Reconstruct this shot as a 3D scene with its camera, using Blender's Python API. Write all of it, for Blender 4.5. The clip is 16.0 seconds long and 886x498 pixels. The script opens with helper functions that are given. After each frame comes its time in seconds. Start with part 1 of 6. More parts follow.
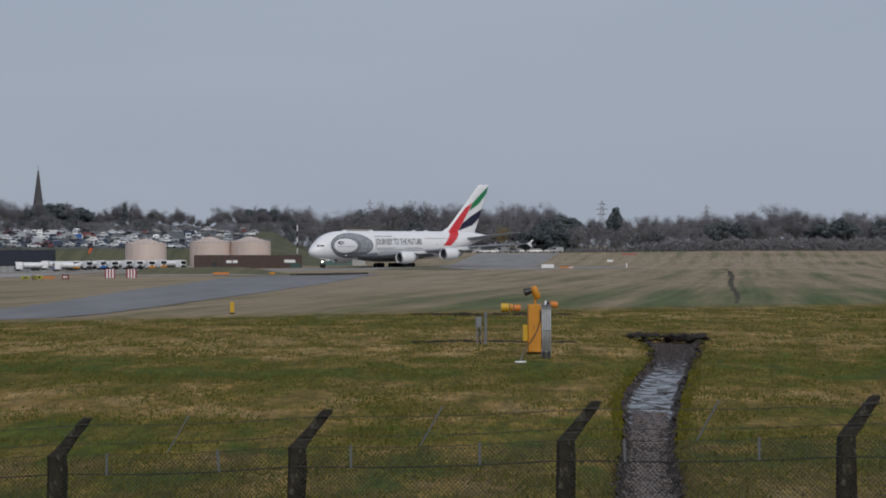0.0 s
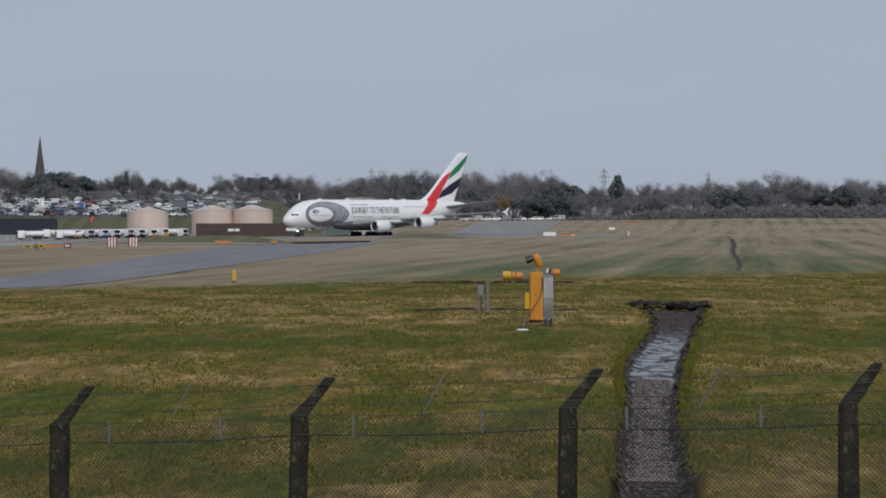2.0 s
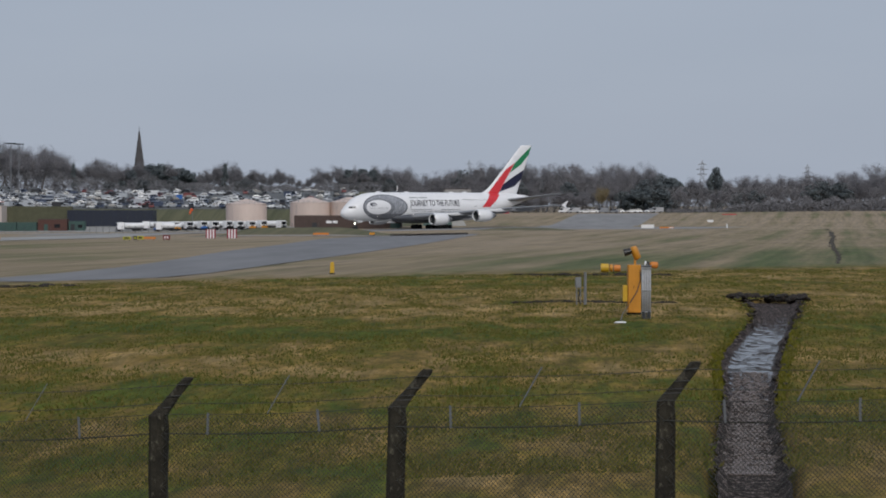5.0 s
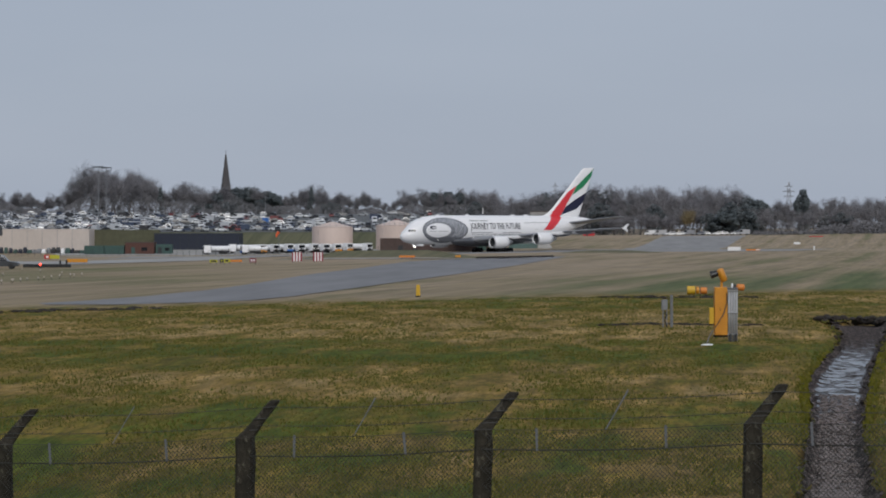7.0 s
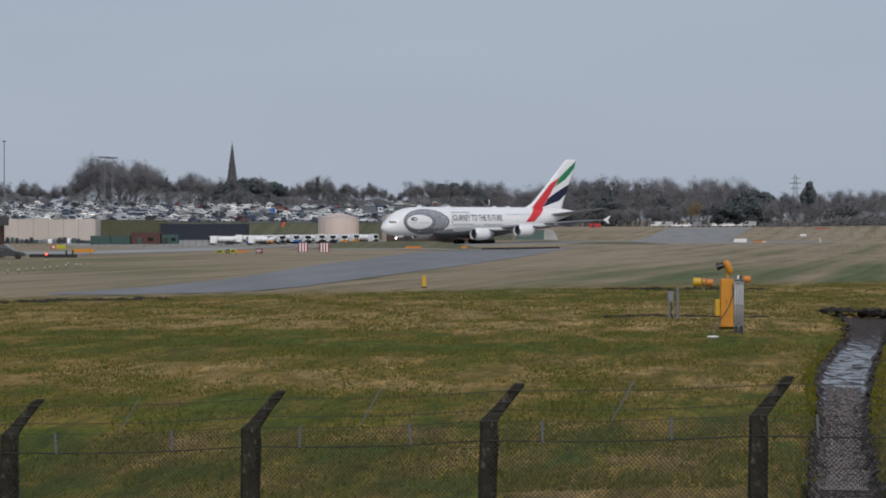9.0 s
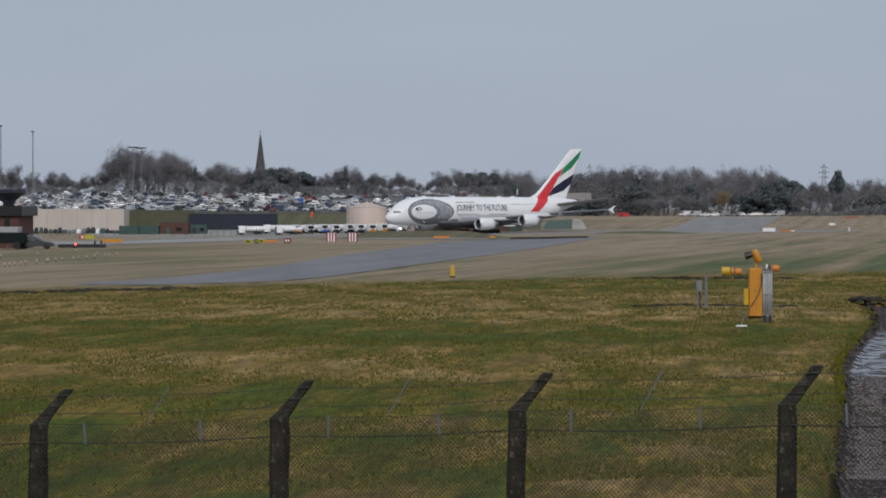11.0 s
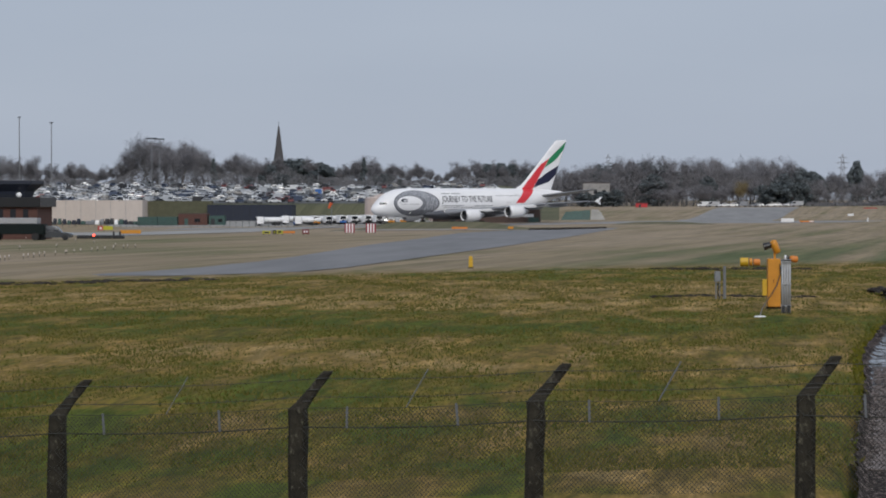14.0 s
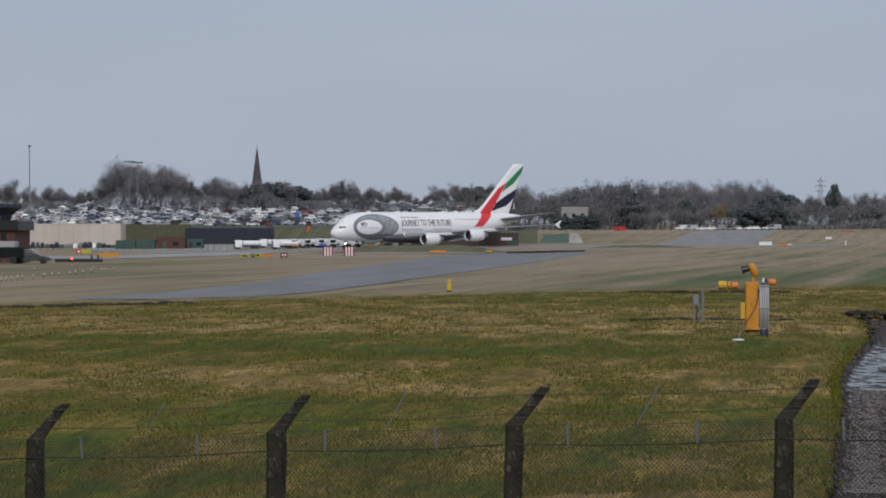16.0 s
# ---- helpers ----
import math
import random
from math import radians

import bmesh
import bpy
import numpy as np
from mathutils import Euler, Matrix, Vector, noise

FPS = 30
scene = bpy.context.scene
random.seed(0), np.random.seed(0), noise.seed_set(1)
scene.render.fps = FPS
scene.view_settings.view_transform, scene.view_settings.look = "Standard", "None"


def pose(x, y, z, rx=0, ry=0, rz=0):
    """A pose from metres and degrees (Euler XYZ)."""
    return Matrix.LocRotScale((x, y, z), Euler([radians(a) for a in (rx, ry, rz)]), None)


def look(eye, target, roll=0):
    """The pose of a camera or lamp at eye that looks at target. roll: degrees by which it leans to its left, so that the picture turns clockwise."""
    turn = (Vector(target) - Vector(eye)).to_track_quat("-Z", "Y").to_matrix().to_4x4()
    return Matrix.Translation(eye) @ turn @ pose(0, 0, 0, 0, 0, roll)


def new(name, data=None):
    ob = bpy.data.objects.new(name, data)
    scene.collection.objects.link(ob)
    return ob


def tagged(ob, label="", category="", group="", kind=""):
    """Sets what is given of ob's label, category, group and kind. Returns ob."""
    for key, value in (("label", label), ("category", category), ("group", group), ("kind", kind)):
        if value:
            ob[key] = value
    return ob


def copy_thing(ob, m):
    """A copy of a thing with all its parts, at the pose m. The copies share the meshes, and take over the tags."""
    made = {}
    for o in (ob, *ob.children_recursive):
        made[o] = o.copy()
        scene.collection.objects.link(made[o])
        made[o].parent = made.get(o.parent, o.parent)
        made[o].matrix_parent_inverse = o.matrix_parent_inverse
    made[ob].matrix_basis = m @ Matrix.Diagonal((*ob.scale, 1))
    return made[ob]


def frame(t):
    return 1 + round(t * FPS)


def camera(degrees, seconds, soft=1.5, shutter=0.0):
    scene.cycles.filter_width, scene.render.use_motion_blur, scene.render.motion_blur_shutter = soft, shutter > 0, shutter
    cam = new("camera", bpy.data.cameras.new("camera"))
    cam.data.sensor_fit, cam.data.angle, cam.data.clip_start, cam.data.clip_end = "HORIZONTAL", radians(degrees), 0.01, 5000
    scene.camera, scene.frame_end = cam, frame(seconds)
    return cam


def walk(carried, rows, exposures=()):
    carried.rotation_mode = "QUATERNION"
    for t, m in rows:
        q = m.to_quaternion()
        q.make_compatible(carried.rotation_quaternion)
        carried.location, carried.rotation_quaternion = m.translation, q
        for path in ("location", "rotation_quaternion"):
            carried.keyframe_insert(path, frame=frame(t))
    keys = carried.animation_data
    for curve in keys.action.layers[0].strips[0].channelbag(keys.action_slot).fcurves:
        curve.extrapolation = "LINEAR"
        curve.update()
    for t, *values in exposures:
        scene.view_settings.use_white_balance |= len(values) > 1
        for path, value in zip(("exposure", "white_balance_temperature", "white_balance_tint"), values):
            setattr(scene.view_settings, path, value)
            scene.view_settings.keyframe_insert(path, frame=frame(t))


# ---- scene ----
# Camera: a long lens on a raised bank, carried by hand on one spot.
CAM_Z = 4.2
cam = camera(17.82, 16.0, soft=1.9)
TURNS = [  # seconds, degrees to the right, degrees up, lean
    (0.0, 0.009, -0.101, 0.049), (0.5, -0.219, -0.347, 0.06), (1.0, -0.344, -0.504, -0.116), (1.5, -0.216, -0.752, -0.213),
    (2.0, -0.03, -0.749, -0.03), (2.5, 0.181, -0.729, 0.06), (2.8, 0.24, -0.83, 0.2), (3.0, 0.931, -0.711, 0.34), (3.5, 0.266, -0.703, 0.29),
    (4.0, 0.717, -0.307, 0.24), (4.4, 1.2, -0.28, 0.2), (4.5, 0.29, -0.296, 0.14), (5.0, -2.011, -0.907, 0.02), (5.2, -2.368, -0.881, -0.05),
    (7.3, -4.041, -0.434, 0.05), (7.5, -4.212, -0.502, 0.117), (8.0, -3.814, -0.6, 0.047), (10.5, -4.212, -0.692, 0.057),
    (11.0, -4.449, -0.84, -0.011), (11.5, -4.863, -0.806, -0.085), (12.0, -5.0, -0.727, -0.05), (12.5, -4.734, -0.66, -0.04),
    (13.0, -4.724, -0.763, -0.05), (13.5, -4.788, -0.907, -0.115), (14.0, -4.82, -1.026, -0.057), (14.5, -4.542, -0.943, 0.018),
    (15.0, -4.294, -0.802, -0.005), (15.5, -4.091, -0.641, -0.05), (16.0, -4.381, -0.553, -0.068)]


def aim(yaw, pitch, lean):
    y, p = radians(yaw), radians(pitch)
    eye = Vector((0, 0, CAM_Z))
    return look(eye, eye + 100 * Vector((math.sin(y) * math.cos(p), math.cos(y) * math.cos(p), math.sin(p))), lean)


walk(cam, [(t, aim(a, b, c)) for t, a, b, c in TURNS], exposures=[(0, -0.2), (1.5, -0.04), (3, -0.07), (4.5, -0.09), (7.5, -0.07), (10.5, 0.01), (11, -0.06), (12, -0.1), (13, -0.05), (14, 0.04), (15.5, -0.07), (16, -0.03)])

# Overcast daylight: a grey sky, brighter behind the camera and overhead, and a broad veiled sun.
world = bpy.data.worlds.new("world")
scene.world = world
world.use_nodes = True
wn, wl = world.node_tree.nodes, world.node_tree.links
sky = wn.new("ShaderNodeTexSky")
sky.sky_type, sky.sun_disc, sky.sun_elevation, sky.sun_rotation = "NISHITA", False, radians(37.6), radians(164)
cloud_co = wn.new("ShaderNodeTexCoord")
cloud_map = wn.new("ShaderNodeMapping")
cloud_map.inputs["Scale"].default_value = (1.6, 1.6, 7.0)
cloud = wn.new("ShaderNodeTexNoise")
cloud.inputs["Scale"].default_value, cloud.inputs["Detail"].default_value = 2.2, 5.0
cloud_ramp = wn.new("ShaderNodeValToRGB")
cloud_ramp.color_ramp.elements[0].position, cloud_ramp.color_ramp.elements[0].color = 0.3, (3.55, 4.08, 5.1, 1)
cloud_ramp.color_ramp.elements[1].position, cloud_ramp.color_ramp.elements[1].color = 0.7, (3.9, 4.42, 5.42, 1)
veil = wn.new("ShaderNodeMix")
veil.data_type = "RGBA"
veil.inputs["Factor"].default_value = 0.93
wl.new(cloud_co.outputs["Generated"], cloud_map.inputs["Vector"])
wl.new(cloud_map.outputs["Vector"], cloud.inputs["Vector"])
wl.new(cloud.outputs["Fac"], cloud_ramp.inputs["Fac"])
wl.new(sky.outputs["Color"], veil.inputs[6])
wl.new(cloud_ramp.outputs["Color"], veil.inputs[7])
wl.new(veil.outputs[2], wn["Background"].inputs["Color"])
wn["Background"].inputs["Strength"].default_value = 0.1
sun = new("sun", bpy.data.lights.new("sun", "SUN"))
sun.data.energy, sun.data.angle, sun.data.color = 1.85, radians(35), (1.0, 0.96, 0.9)
sun.matrix_world = look((25, -90, 72), (0, 0, 0))


# ---- materials ----
def shader(name):
    m = bpy.data.materials.new(name)
    m.use_nodes = True
    return m, m.node_tree.nodes, m.node_tree.links, m.node_tree.nodes["Principled BSDF"]


def coords(n, l, scale=(1, 1, 1), kind="Object"):
    co, mp = n.new("ShaderNodeTexCoord"), n.new("ShaderNodeMapping")
    mp.inputs["Scale"].default_value = scale
    l.new(co.outputs[kind], mp.inputs["Vector"])
    return mp.outputs["Vector"]


def noise_fac(n, l, vec, scale, detail=4.0, rough=0.6):
    t = n.new("ShaderNodeTexNoise")
    t.inputs["Scale"].default_value, t.inputs["Detail"].default_value, t.inputs["Roughness"].default_value = scale, detail, rough
    l.new(vec, t.inputs["Vector"])
    return t.outputs["Fac"]


def ramp(n, l, fac, stops):
    r = n.new("ShaderNodeValToRGB")
    els = r.color_ramp.elements
    while len(els) < len(stops):
        els.new(0.5)
    for e, (p, c) in zip(els, stops):
        e.position, e.color = p, (*c, 1)
    l.new(fac, r.inputs["Fac"])
    return r.outputs["Color"]


def mixed(n, l, fac, a, b, mode="MIX"):
    m = n.new("ShaderNodeMix")
    m.data_type, m.blend_type = "RGBA", mode
    for sock, v in ((0, fac), (6, a), (7, b)):
        if isinstance(v, (int, float)):
            m.inputs[sock].default_value = v
        elif isinstance(v, tuple):
            m.inputs[sock].default_value = (*v, 1)
        else:
            l.new(v, m.inputs[sock])
    return m.outputs[2]


def math_node(n, l, op, a, b=0.0, c=0.0):
    m = n.new("ShaderNodeMath")
    m.operation = op
    for i, v in enumerate((a, b, c)):
        if isinstance(v, (int, float)):
            m.inputs[i].default_value = v
        else:
            l.new(v, m.inputs[i])
    return m.outputs[0]


def bump(n, l, p, fac, strength, distance):
    b = n.new("ShaderNodeBump")
    b.inputs["Strength"].default_value, b.inputs["Distance"].default_value = strength, distance
    l.new(fac, b.inputs["Height"])
    l.new(b.outputs["Normal"], p.inputs["Normal"])


def surface(name, colour, rough=0.6, metal=0.0, vary=0.25, scale=1.0, stretch=(1, 1, 1), bumps=0.2, dist=0.01, per_object=0.0, spec=0.5):
    """A painted, mineral or wooden surface: stains at one scale, grain at a finer one."""
    m, n, l, p = shader(name)
    v = coords(n, l, stretch)
    a, b = noise_fac(n, l, v, scale, 5), noise_fac(n, l, v, scale * 9, 3)
    lo = tuple(c * (1 - vary) for c in colour)
    hi = tuple(min(1, c * (1 + vary * 0.7)) for c in colour)
    col = ramp(n, l, a, [(0.3, lo), (0.7, hi)])
    col = mixed(n, l, 0.35, col, ramp(n, l, b, [(0.35, lo), (0.65, hi)]))
    if per_object:
        info = n.new("ShaderNodeObjectInfo")
        hsv = n.new("ShaderNodeHueSaturation")
        l.new(col, hsv.inputs["Color"])
        l.new(math_node(n, l, "MULTIPLY_ADD", info.outputs["Random"], per_object, 1 - per_object / 2), hsv.inputs["Value"])
        col = hsv.outputs["Color"]
    l.new(col, p.inputs["Base Color"])
    l.new(math_node(n, l, "MULTIPLY_ADD", a, 0.2, rough - 0.1), p.inputs["Roughness"])
    p.inputs["Metallic"].default_value = metal
    p.inputs["Specular IOR Level"].default_value = spec
    if bumps:
        bump(n, l, p, b, bumps, dist)
    return m


def inside(n, l, x, z, pts):
    """1 inside a convex outline of (x, z) corners, else 0."""
    area = sum(a[0] * b[1] - b[0] * a[1] for a, b in zip(pts, pts[1:] + pts[:1]))
    out = None
    for (ax, az), (bx, bz) in zip(pts, pts[1:] + pts[:1]):
        nx, nz = (az - bz, bx - ax) if area > 0 else (bz - az, ax - bx)
        s = math_node(n, l, "MULTIPLY_ADD", x, nx, math_node(n, l, "MULTIPLY", z, nz))
        k = math_node(n, l, "GREATER_THAN", s, ax * nx + az * nz)
        out = k if out is None else math_node(n, l, "MULTIPLY", out, k)
    return out


def ellipse(n, l, x, z, cx, cz, a, b):
    """1 at the centre of an ellipse, 0 at its rim, negative outside."""
    u = math_node(n, l, "MULTIPLY", math_node(n, l, "SUBTRACT", x, cx), 1 / a)
    w = math_node(n, l, "MULTIPLY", math_node(n, l, "SUBTRACT", z, cz), 1 / b)
    r2 = math_node(n, l, "ADD", math_node(n, l, "MULTIPLY", u, u), math_node(n, l, "MULTIPLY", w, w))
    return math_node(n, l, "SUBTRACT", 1.0, math_node(n, l, "SQRT", r2))


def livery_paint():
    """White airliner paint with its printed ring emblem and the flag bands of the fin."""
    m, n, l, p = shader("livery_paint")
    co = n.new("ShaderNodeTexCoord")
    sep = n.new("ShaderNodeSeparateXYZ")
    l.new(co.outputs["Object"], sep.inputs[0])
    x, z = sep.outputs["X"], sep.outputs["Z"]
    v = coords(n, l)
    grime = noise_fac(n, l, coords(n, l, (0.15, 1, 0.6)), 1.1, 5)
    col = ramp(n, l, grime, [(0.3, (0.74, 0.74, 0.76)), (0.7, (0.84, 0.84, 0.85))])
    # ring emblem: outer ring printed in greys with a fine script, open centre
    outer = ellipse(n, l, x, z, 13.7, 6.1, 8.05, 3.7)
    inner = ellipse(n, l, x, z, 11.2, 6.1, 4.4, 2.1)
    lip = ellipse(n, l, x, z, 11.6, 5.95, 5.5, 2.7)
    script = noise_fac(n, l, coords(n, l, (1, 1, 1.6)), 1.9, 3, 0.75)
    wave = n.new("ShaderNodeTexWave")
    wave.inputs["Scale"].default_value, wave.inputs["Distortion"].default_value = 0.5, 14.0
    wave.inputs["Detail"].default_value, wave.inputs["Detail Scale"].default_value = 3.0, 1.6
    l.new(v, wave.inputs["Vector"])
    ring = mixed(n, l, 0.5, ramp(n, l, script, [(0.38, (0.1, 0.11, 0.13)), (0.62, (0.42, 0.43, 0.46))]),
                 ramp(n, l, wave.outputs["Fac"], [(0.2, (0.1, 0.11, 0.13)), (0.8, (0.48, 0.49, 0.52))]))
    # ring darkened low on the hull: underside shade put into the print
    belly = math_node(n, l, "LESS_THAN", z, 4.2)
    ring = mixed(n, l, math_node(n, l, "MULTIPLY", belly, 0.55), ring, (0.06, 0.065, 0.08))
    rim_o = math_node(n, l, "LESS_THAN", outer, 0.055)
    ring = mixed(n, l, math_node(n, l, "MULTIPLY", rim_o, 0.7), ring, (0.05, 0.055, 0.07))
    ring = mixed(n, l, math_node(n, l, "MULTIPLY", math_node(n, l, "GREATER_THAN", lip, 0.0), 0.55), ring, (0.12, 0.125, 0.14))
    col = mixed(n, l, math_node(n, l, "GREATER_THAN", outer, 0.0), col, ring)
    col = mixed(n, l, math_node(n, l, "GREATER_THAN", inner, 0.0), col, (0.78, 0.78, 0.8))
    eye = ellipse(n, l, x, z, 9.3, 6.9, 1.2, 0.55)
    pupil = ellipse(n, l, x, z, 9.65, 6.85, 0.75, 0.32)
    col = mixed(n, l, math_node(n, l, "GREATER_THAN", eye, 0.0), col, (0.04, 0.045, 0.06))
    col = mixed(n, l, math_node(n, l, "GREATER_THAN", pupil, 0.0), col, (0.5, 0.5, 0.52))
    red, green, navy = (0.62, 0.035, 0.045), (0.015, 0.21, 0.085), (0.012, 0.014, 0.045)
    for paint, pts in ((red, [(55.1, 10.75), (58.8, 10.42), (65.3, 19.45), (61.9, 17.55)]), (red, [(50.0, 6.1), (53.3, 6.1), (58.8, 10.42), (55.1, 10.75)]),
                       (green, [(65.3, 19.45), (72.3, 24.75), (71.4, 22.3), (67.9, 19.0), (63.4, 16.55)]),
                       (navy, [(59.0, 10.65), (60.8, 13.1), (64.5, 15.2), (69.5, 17.55), (68.7, 15.0), (65.3, 12.45)])):
        col = mixed(n, l, inside(n, l, x, z, pts), col, paint)
    l.new(col, p.inputs["Base Color"])
    l.new(math_node(n, l, "MULTIPLY_ADD", grime, 0.15, 0.27), p.inputs["Roughness"])
    bump(n, l, p, noise_fac(n, l, coords(n, l, (0.3, 1, 1)), 2.0, 2), 0.05, 0.02)
    return m


def grass_ground():
    """Winter grass: tussocky and two-toned near by, mown in stripes beyond, worn dry on the far field."""
    m, n, l, p = shader("winter_grass")
    co = n.new("ShaderNodeTexCoord")
    sep = n.new("ShaderNodeSeparateXYZ")
    l.new(co.outputs["Object"], sep.inputs[0])
    x, y = sep.outputs["X"], sep.outputs["Y"]
    big = noise_fac(n, l, coords(n, l, (0.045, 0.035, 1)), 1.0, 4, 0.62)
    mid = noise_fac(n, l, coords(n, l, (0.5, 0.16, 1)), 1.0, 5, 0.65)
    fine = noise_fac(n, l, coords(n, l, (4.6, 0.5, 1)), 1.6, 4, 0.75)
    green, olive, straw = (0.067, 0.088, 0.011), (0.136, 0.11, 0.021), (0.29, 0.205, 0.088)
    # belts of damp green and of dry straw grass cross the rough field
    where = math_node(n, l, "MULTIPLY_ADD", big, 18.0, math_node(n, l, "MULTIPLY_ADD", mid, 8.0, math_node(n, l, "SUBTRACT", y, 13.0)))
    where = math_node(n, l, "MULTIPLY", math_node(n, l, "SUBTRACT", where, 45.0), 1 / 130)
    belt = ramp(n, l, where, [((d - 45) / 130, (0.5 + o,) * 3) for d, o in ((45, -0.035), (56, -0.045), (65, -0.03), (71, 0.02), (78, 0.035), (84, -0.01), (90, -0.075), (100, -0.06), (108, 0.03), (118, 0.065), (134, 0.03), (148, -0.02), (172, 0.01))])
    tone = math_node(n, l, "ADD", math_node(n, l, "MULTIPLY", big, 0.35), math_node(n, l, "MULTIPLY", mid, 0.65))
    tone = math_node(n, l, "ADD", tone, math_node(n, l, "SUBTRACT", belt, 0.492))
    rough = ramp(n, l, tone,
                 [(0.41, green), (0.475, olive), (0.535, (0.192, 0.131, 0.04)), (0.61, straw)])
    rough = mixed(n, l, 0.8, rough, ramp(n, l, fine, [(0.3, (0.42, 0.44, 0.4)), (0.5, (0.97, 0.97, 0.93)), (0.7, (1.62, 1.54, 1.4))]), "MULTIPLY")
    lump = noise_fac(n, l, coords(n, l, (1.9, 0.2, 1)), 1.0, 5, 0.65)
    rough = mixed(n, l, 0.75, rough, ramp(n, l, lump, [(0.3, (0.5, 0.55, 0.5)), (0.5, (0.96, 0.96, 0.96)), (0.7, (1.4, 1.32, 1.22))]), "MULTIPLY")
    # mown field: stripes running away from the fence
    st = n.new("ShaderNodeTexWave")
    st.wave_profile = "SIN"
    st.inputs["Scale"].default_value, st.inputs["Distortion"].default_value, st.inputs["Detail"].default_value = 0.05, 1.2, 1.0
    lane = math_node(n, l, "MULTIPLY_ADD", y, -0.108, x)

    def lanes(across, along):
        v = n.new("ShaderNodeCombineXYZ")
        l.new(math_node(n, l, "MULTIPLY", lane, across), v.inputs[0])
        l.new(math_node(n, l, "MULTIPLY", y, along), v.inputs[1])
        return v.outputs[0]

    l.new(lanes(1.0, 0.03), st.inputs["Vector"])
    far_big = noise_fac(n, l, coords(n, l, (0.012, 0.006, 1)), 1.0, 4, 0.6)
    far_mid = noise_fac(n, l, lanes(0.22, 0.008), 1.0, 5, 0.65)
    rr = n.new("ShaderNodeMapRange")
    rr.interpolation_type = "SMOOTHSTEP"
    rr.inputs["From Min"].default_value, rr.inputs["From Max"].default_value = -16, 9
    l.new(math_node(n, l, "MULTIPLY_ADD", far_mid, 16.0, math_node(n, l, "SUBTRACT", x, 8.0)), rr.inputs["Value"])
    right = rr.outputs[0]
    blend = math_node(n, l, "ADD", math_node(n, l, "MULTIPLY_ADD", math_node(n, l, "SUBTRACT", st.outputs["Fac"], 0.5), math_node(n, l, "MULTIPLY", right, 0.075), 0.07),
                      math_node(n, l, "ADD", math_node(n, l, "MULTIPLY", far_big, 0.5), math_node(n, l, "MULTIPLY", far_mid, 0.4)))
    span = n.new("ShaderNodeMapRange")
    span.interpolation_type = "SMOOTHSTEP"
    span.inputs["From Min"].default_value, span.inputs["From Max"].default_value = 215, 370
    span.inputs["To Min"].default_value, span.inputs["To Max"].default_value = -0.07, 0.065
    l.new(y, span.inputs["Value"])
    shift = math_node(n, l, "MULTIPLY_ADD", right, span.outputs[0], math_node(n, l, "MULTIPLY", math_node(n, l, "SUBTRACT", 1.0, right), 0.055))
    mown = ramp(n, l, math_node(n, l, "ADD", blend, shift), [(0.4, (0.088, 0.112, 0.05)), (0.47, (0.15, 0.148, 0.08)), (0.54, (0.245, 0.198, 0.13)), (0.64, (0.3, 0.24, 0.172))])
    edge = math_node(n, l, "SUBTRACT", y, math_node(n, l, "MULTIPLY_ADD", x, 0.95, 176.0))
    edge = math_node(n, l, "ADD", edge, math_node(n, l, "MULTIPLY_ADD", mid, 26.0, -13.0))
    er = n.new("ShaderNodeMapRange")
    er.inputs["From Min"].default_value, er.inputs["From Max"].default_value = -8, 8
    l.new(edge, er.inputs["Value"])
    col = mixed(n, l, er.outputs[0], rough, mown)
    # green bank and hill pasture behind the airfield
    fr = n.new("ShaderNodeMapRange")
    fr.inputs["From Min"].default_value, fr.inputs["From Max"].default_value = 888, 900
    l.new(y, fr.inputs["Value"])
    left = math_node(n, l, "LESS_THAN", math_node(n, l, "DIVIDE", x, y), -0.043)
    col = mixed(n, l, math_node(n, l, "MULTIPLY", left, fr.outputs[0]), col, ramp(n, l, far_mid, [(0.3, (0.085, 0.09, 0.055)), (0.7, (0.14, 0.135, 0.085))]))
    berm = inside(n, l, x, y, [(-60, 472), (-22, 472), (-24, 520), (-62, 520)])
    berm = math_node(n, l, "MAXIMUM", berm, inside(n, l, x, y, [(-14, 562), (6, 562), (8, 592), (-13, 592)]))
    col = mixed(n, l, math_node(n, l, "MULTIPLY", berm, 0.85), col, ramp(n, l, far_mid, [(0.3, (0.085, 0.095, 0.055)), (0.7, (0.15, 0.14, 0.085))]))
    # short streaks and bare flecks left by mowing
    fleck = noise_fac(n, l, lanes(0.9, 0.03), 1.0, 4, 0.7)
    col = mixed(n, l, 0.75, col, ramp(n, l, fleck, [(0.3, (0.62, 0.66, 0.66)), (0.5, (1, 1, 1)), (0.7, (1.36, 1.32, 1.27))]), "MULTIPLY")
    l.new(col, p.inputs["Base Color"])
    p.inputs["Roughness"].default_value = 0.95
    p.inputs["Specular IOR Level"].default_value = 0.1
    bump(n, l, p, fine, 0.7, 0.08)
    return m


def asphalt(name, colour, streak=(0.4, 0.05, 1)):
    m, n, l, p = shader(name)
    a, b = noise_fac(n, l, coords(n, l, streak), 0.6, 5), noise_fac(n, l, coords(n, l), 6.0, 3)
    lo, hi = tuple(c * 0.82 for c in colour), tuple(c * 1.18 for c in colour)
    col = mixed(n, l, 0.3, ramp(n, l, a, [(0.35, lo), (0.65, hi)]), ramp(n, l, b, [(0.3, lo), (0.7, hi)]))
    l.new(col, p.inputs["Base Color"])
    p.inputs["Roughness"].default_value = 0.8
    p.inputs["Specular IOR Level"].default_value = 0.3
    bump(n, l, p, b, 0.2, 0.01)
    return m


